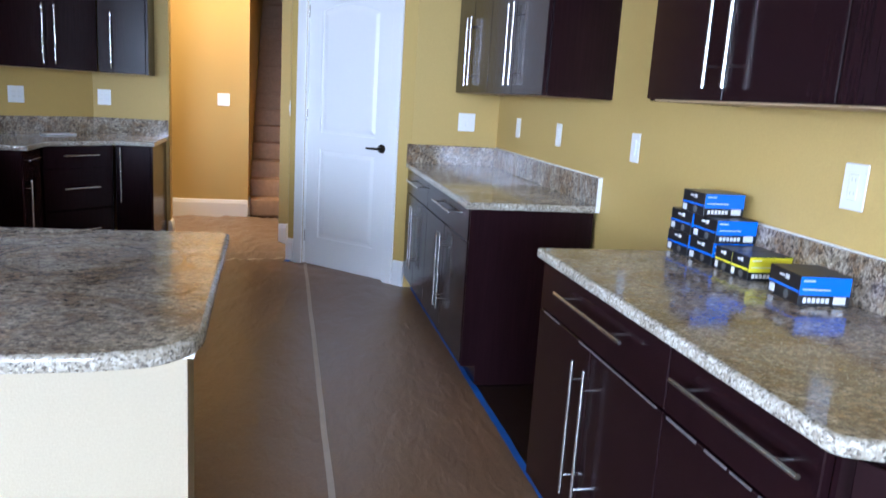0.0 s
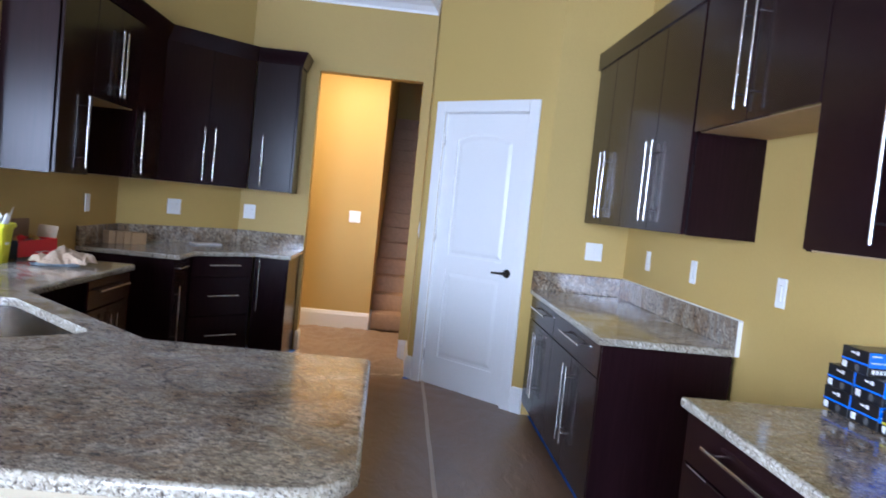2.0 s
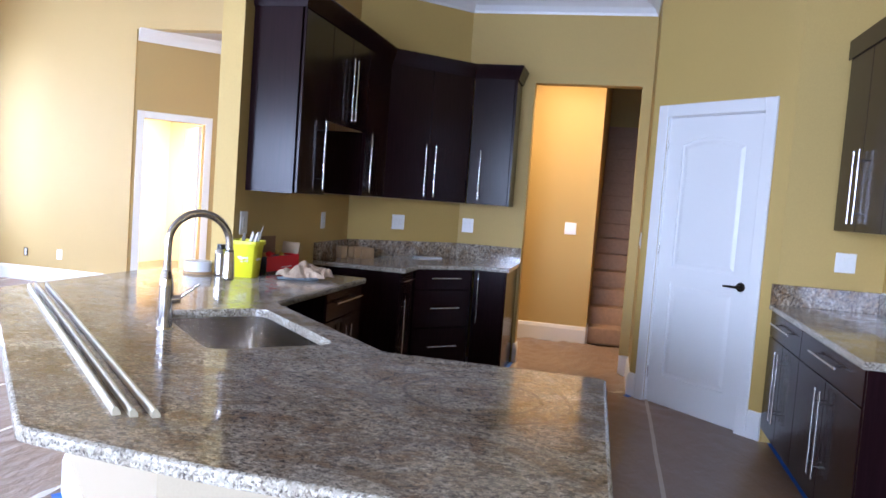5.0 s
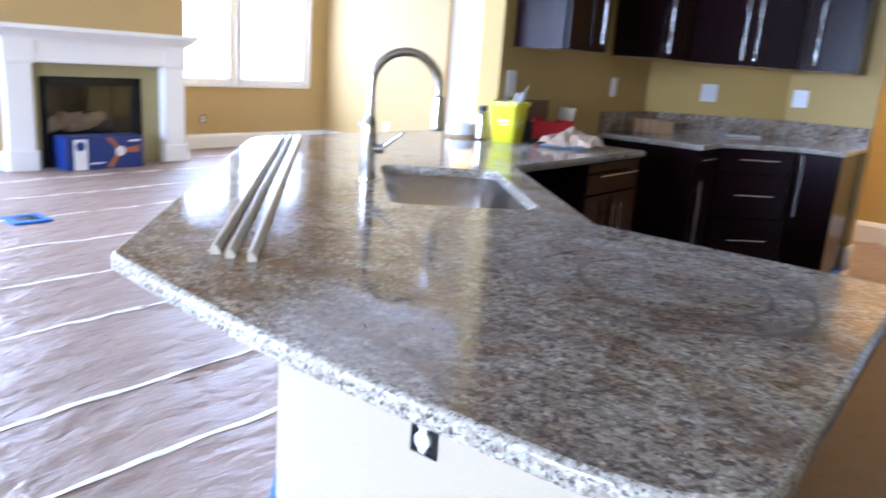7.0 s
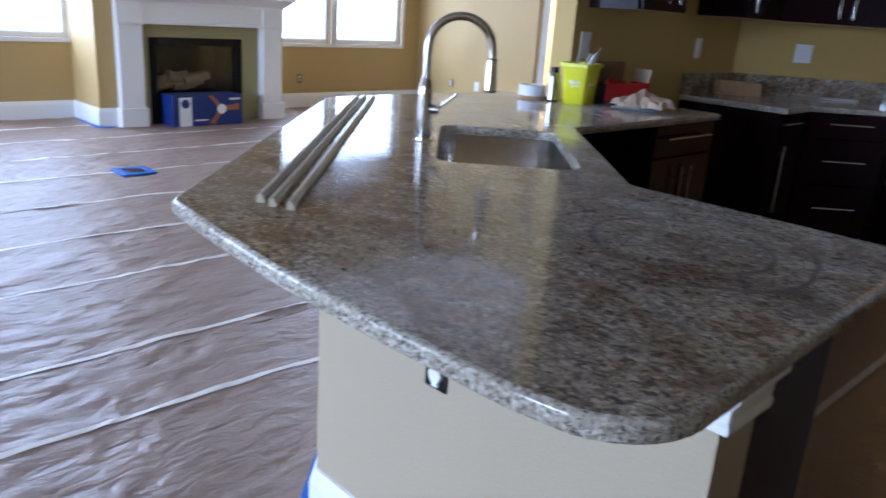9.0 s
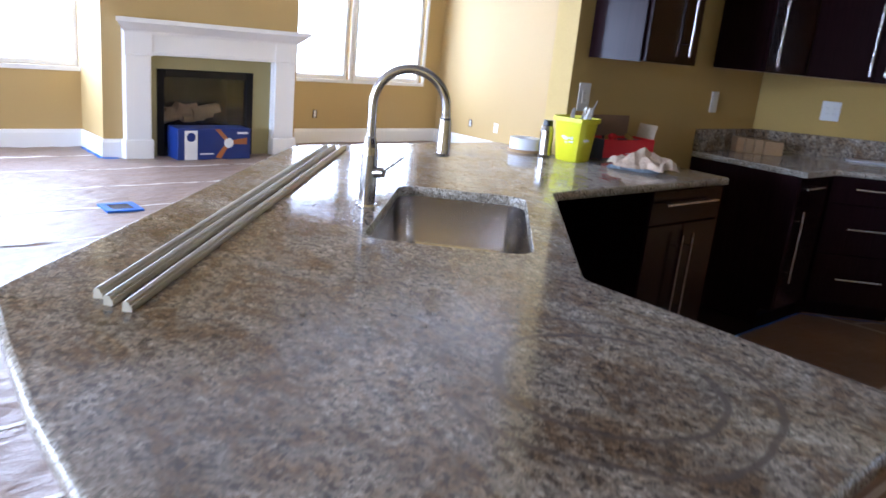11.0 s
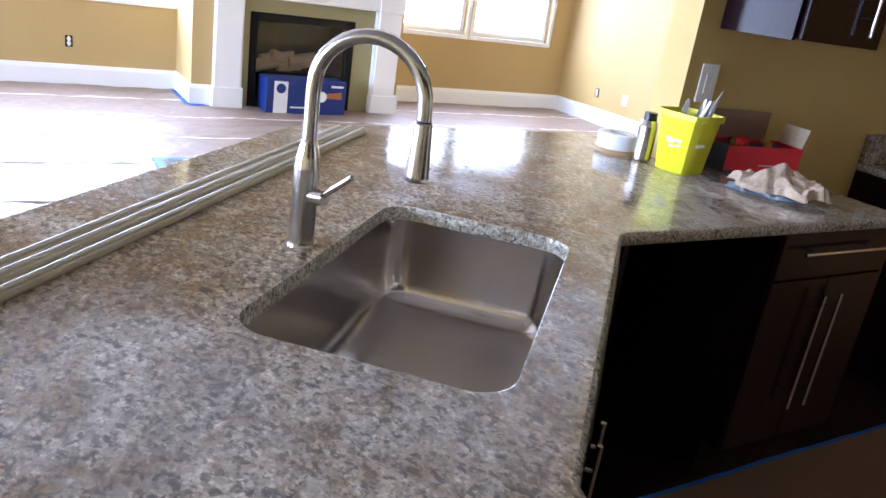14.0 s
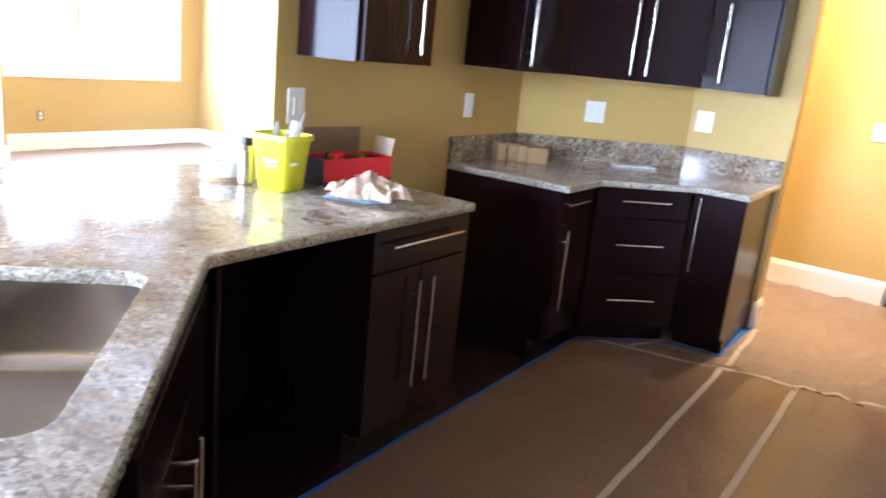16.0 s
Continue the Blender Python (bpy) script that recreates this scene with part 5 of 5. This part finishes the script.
for i in range(N + 1):
    row = []
    for j in range(N + 1):
        u, v = i / N * 2 - 1, j / N * 2 - 1
        a, k = math.atan2(v, u), max(abs(u), abs(v))
        edge = 1 + 0.30 * noise.noise(Vector((math.cos(a), math.sin(a), 0.3)) * 1.9) + 0.10 * noise.noise(Vector((math.cos(a), math.sin(a), 1.3)) * 6)
        x, y = 0.145 * k * edge * math.cos(a), 0.098 * k * edge * math.sin(a)
        y -= 0.25 * max(0.0, x)
        p = Vector((x, y, 0)) * 26
        z = 0.013 + fold_height(x + 0.006 * noise.noise(p), y + 0.006 * noise.noise(p + Vector((5, 2, 1)))) + 0.007 * (0.35 - abs(noise.noise(p * 1.1))) + 0.0015 * noise.noise(p * 3)
        z = max(0.002, z * min(1.0, (1 - k) * 9 + 0.25))
        row.append(bm.verts.new((x, y, z)))
    g.append(row)
for i in range(N):
    for j in range(N):
        bm.faces.new((g[i][j], g[i + 1][j], g[i + 1][j + 1], g[i][j + 1]))
solid("rag", bm, CLOTH, "crumpled soiled beige rag on a pale blue cloth", "cloth", smooth=True, m=pose(-1.80, 4.435, CT + 0.010, 0, 0, 30))

# small cartons in the diagonal corner
for k in range(4):
    x, y = -2.125 + 0.043 * k, 5.885 + 0.035 * k
    bx = thing("small_carton", pose(x, y, CT + 0.0005, 0, 0, 55), "small plain brown cardboard box on the corner counter", "box", "small brown boxes")
    part("box", B(0, 0.050 if k < 3 else 0.12, 0, 0.10, 0, 0.088 - 0.006 * (k == 3), bevel=0.0015), CARD, bx)
    part("flap", B(0.004, 0.046, 0.004, 0.05, 0.0885, 0.0895), CARD, bx)
solid("plastic_wrap", B(-0.12, 0.12, -0.05, 0.05, 0, 0.012, bevel=0.005), BWHT, "crumpled clear wrapping lying beside the backsplash", "wrapping", m=pose(-1.62, 6.60, CT + 0.0005, 0, 0, 45))

# carton before the fireplace
NAVY = material("navy_carton_print", (0.012, 0.03, 0.16), 0.35, 0, 8, 0.1, 100, 0.02)
ORANGE = material("orange_print", (0.36, 0.12, 0.03), 0.4, 0, 8, 0.1, 100, 0.02)
fan = thing("fan_carton", pose(-7.0, 4.36, 0.012, 0, 0, 90), "navy printed ceiling fan carton before the fireplace", "box")
part("box", B(0, 0.77, 0, 0.26, 0, 0.31, bevel=0.003), NAVY, fan)
bm = bmesh.new()
for a in (4, 128, 236):
    c, s = math.cos(radians(a)), math.sin(radians(a))
    q = [(0.03, -0.02), (0.20, -0.035), (0.20, 0.035), (0.03, 0.02)]
    vs = [bm.verts.new((min(0.765, 0.53 + x * c - y * s), -0.0012, min(0.305, max(0.005, 0.17 + x * s + y * c)))) for x, y in q]
    bm.faces.new(vs)
part("blade_print", bm, ORANGE, fan, "orange brown fan picture")
bm = bmesh.new()
rod(bm, (0.53, -0.001, 0.165), (0.53, -0.003, 0.165), 0.05, sides=20)
part("light_print", bm, BWHT, fan)
part("text_bar", B(0.62, 0.74, -0.002, 0, 0.255, 0.275), BWHT, fan)
part("text_bar", B(0.23, 0.37, -0.002, 0, 0.05, 0.065), BWHT, fan)
bm = bmesh.new()
box(bm, 0.07, 0.20, -0.002, 0, 0.0, 0.29)
part("label_panel", bm, BWHT, fan, "pale printed panel")
bm = bmesh.new()
rod(bm, (0.135, -0.002, 0.225), (0.135, -0.004, 0.225), 0.045, sides=20)
part("oval_mark", bm, NAVY, fan)


# ---------------- paper on the floor, tapes ----------------
def bar_limit(x):
    """How far north the living room paper runs at x before the bar wall."""
    if x > -1.1:
        return 2.0
    if x > -2.3345:
        return 0.89 - x
    return SIDEY


def paper_z(x, y, k=1.0):
    p = Vector((x * 0.9 + 0.35 * y, y * 0.35, 0.0))
    a = abs(noise.noise(Vector((x * 5.2 + y * 0.6, y * 1.5 - x * 0.5, 1.7)) + 0.6 * noise.noise_vector(Vector((x * 2, y * 2, 0)))))
    b = abs(noise.noise(Vector((x * 13.0, y * 5.5, 4.2)) + 0.5 * noise.noise_vector(Vector((x * 3, y * 3, 5)))))
    c = noise.noise(Vector((x * 2.2, y * 1.3, 9.1)))
    star = 0.0
    if y > 5.2:
        d = Vector((x + 0.35, y - 6.58))
        r = d.length
        u = d / max(r, 0.01)
        ridge = abs(noise.noise(Vector((u.x * 4.2, u.y * 4.2, r * 1.6))))
        star = 0.022 * min(1.0, (y - 5.2) / 0.6) * min(1.0, r / 0.18) * max(0.0, 1 - r / 1.5) * (1 - min(1, ridge * 3))
    return 0.004 + star + k * max(0.0, 0.0085 * (1 - min(1, a * 3.2)) + 0.008 * (1 - min(1, b * 3)) + 0.003 * c)


def hall_k(x, y):
    return 0.35 + 1.1 * min(1.0, max(0.0, (y - 6.3) / 0.5))


def paper(x0, x1, y0, y1, k, limit=None, step=0.028, lift=0.0, mat=PAPER):
    nx, ny = max(2, int((x1 - x0) / step)), max(2, int((y1 - y0) / (step * 1.7)))
    co, fa = [], []
    for i in range(nx + 1):
        x = x0 + (x1 - x0) * i / nx
        top = min(y1, limit(x)) if limit else y1
        for j in range(ny + 1):
            y = y0 + (top - y0) * j / ny
            co.append((x, y, paper_z(x, y, k(x, y) if callable(k) else k) + lift))
    for i in range(nx):
        for j in range(ny):
            a = i * (ny + 1) + j
            fa.append((a, a + ny + 1, a + ny + 2, a + 1))
    me = bpy.data.meshes.new("paper_sheet")
    me.from_pydata(co, [], fa)
    me.materials.append(mat)
    me.polygons.foreach_set("use_smooth", [True] * len(me.polygons))
    return tagged(new("paper_sheet", me), "wrinkled brown builders paper taped over the floor", "floor paper", "paper sheets", "structure")


def tape_strip(x0, y0, x1, y1, w, mat, k, label, lift=0.003):
    n = max(2, int(math.hypot(x1 - x0, y1 - y0) / 0.05))
    d = Vector((x1 - x0, y1 - y0)).normalized()
    nr = Vector((-d.y, d.x))
    co, fa = [], []
    for i in range(n + 1):
        c = Vector((x0, y0)).lerp(Vector((x1, y1)), i / n)
        wob = 0.004 * noise.noise(Vector((c.x * 3, c.y * 3, 2)))
        for s in (-1, 1):
            p = c + nr * (s * w / 2 + wob)
            co.append((p.x, p.y, paper_z(p.x, p.y, k(p.x, p.y) if callable(k) else k) + lift))
    fa = [(2 * i, 2 * i + 2, 2 * i + 3, 2 * i + 1) for i in range(n)]
    me = bpy.data.meshes.new("tape_strip")
    me.from_pydata(co, [], fa)
    me.materials.append(mat)
    return tagged(new("tape_strip", me), label, "tape", "floor tapes", "structure")


edges = [-7.92, -7.38, -6.70, -6.00, -5.30, -4.556, -3.845, -3.18, -2.41, -1.92, -1.20, -0.48, 0.24, 0.965]
PT = "pale masking tape joining sheets of floor paper"
sheets = [-2.335 if x == -2.41 else x for x in edges]
for a, b in zip(sheets, sheets[1:]):
    paper(a + 0.001, b, SOUTHY + 0.05, SIDEY - 0.02, 0.9, bar_limit, 0.03 if b > -6.1 else 0.05)
for x in edges[1:-1]:
    tape_strip(x, SOUTHY + 0.1, x + 0.012, bar_limit(x) - 0.04, 0.027, TAPE, 0.9, PT)
KK = 0.35
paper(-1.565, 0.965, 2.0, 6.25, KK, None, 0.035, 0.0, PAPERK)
paper(-2.9, 0.70, 6.25, 8.28, hall_k, None, 0.025, 0.0)
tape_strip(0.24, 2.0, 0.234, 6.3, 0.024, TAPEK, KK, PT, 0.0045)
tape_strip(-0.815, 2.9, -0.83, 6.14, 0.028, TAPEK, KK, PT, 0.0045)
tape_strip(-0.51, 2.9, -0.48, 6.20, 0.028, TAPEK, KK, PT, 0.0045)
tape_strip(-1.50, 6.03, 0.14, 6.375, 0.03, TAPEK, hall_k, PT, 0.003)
tape_strip(-1.20, 6.33, -1.30, 6.10, 0.026, TAPEK, hall_k, PT, 0.003)
tape_strip(-0.82, 6.22, -0.835, 6.93, 0.028, TAPEK, hall_k, PT, 0.003)
BT = "blue painters tape holding the paper edge down"
tape_strip(0.962, 2.4, 0.962, 5.5, 0.03, BLUE, KK, BT, 0.005)
tape_strip(0.962, 1.25, 0.962, 2.4, 0.04, BLUE, 0.8, BT, 0.004)
tape_strip(-1.562, 3.6, -1.562, 5.93, 0.015, BLUE, KK, BT, 0.005)
tape_strip(-1.562, 5.93, -1.17, 6.325, 0.015, BLUE, KK, BT, 0.006)
tape_strip(-0.90, 6.35, -0.88, 6.95, 0.03, BLUE, hall_k, BT, 0.003)
tape_strip(-1.17, 6.325, -0.90, 6.35, 0.03, BLUE, hall_k, BT, 0.003)
tape_strip(-1.10, 1.945, -2.36, 3.205, 0.055, BLUE, 1.0, BT, 0.004)
tape_strip(-1.10, 1.945, -0.11, 1.945, 0.055, BLUE, 0.8, BT, 0.004)
tape_strip(0.08, 6.30, 0.12, 6.27, 0.05, BLUE, hall_k, BT, 0.004)
tape_strip(-7.22, 3.73, -7.22, 3.88, 0.06, BLUE, 1.0, BT, 0.004)
tape_strip(-7.86, 3.72, -7.24, 3.72, 0.05, BLUE, 1.0, BT, 0.004)


def taped_vent(x0, x1, y0, y1):
    v = thing("floor_vent", pose((x0 + x1) / 2, (y0 + y1) / 2, 0.022), "dark floor vent framed with blue painters tape", "vent")
    w, h = (x1 - x0) / 2, (y1 - y0) / 2
    bm = bmesh.new()
    for a, b, c, d in ((-w, -w + 0.05, -h, h), (w - 0.05, w, -h, h), (-w + 0.05, w - 0.05, -h, -h + 0.05), (-w + 0.05, w - 0.05, h - 0.05, h)):
        box(bm, a, b, c, d, -0.012, 0.002)
    part("tape_frame", bm, BLUE, v, "blue painters tape frame")
    part("duct", B(-w + 0.05, w - 0.05, -h + 0.05, h - 0.05, -0.012, -0.002), BLACK, v)
    for k in range(6):
        y = -h + 0.06 + (2 * h - 0.12) * k / 5
        part("slat", B(-w + 0.055, w - 0.055, y - 0.004, y + 0.004, -0.002, 0.003), BRONZE, v)
    return v


taped_vent(-5.38, -5.13, 3.115, 3.365)
taped_vent(-3.15, -2.60, 0.92, 1.21)
tape_strip(-2.60, 1.185, -2.38, 1.175, 0.04, TAPE, 1.0, PT, 0.006)
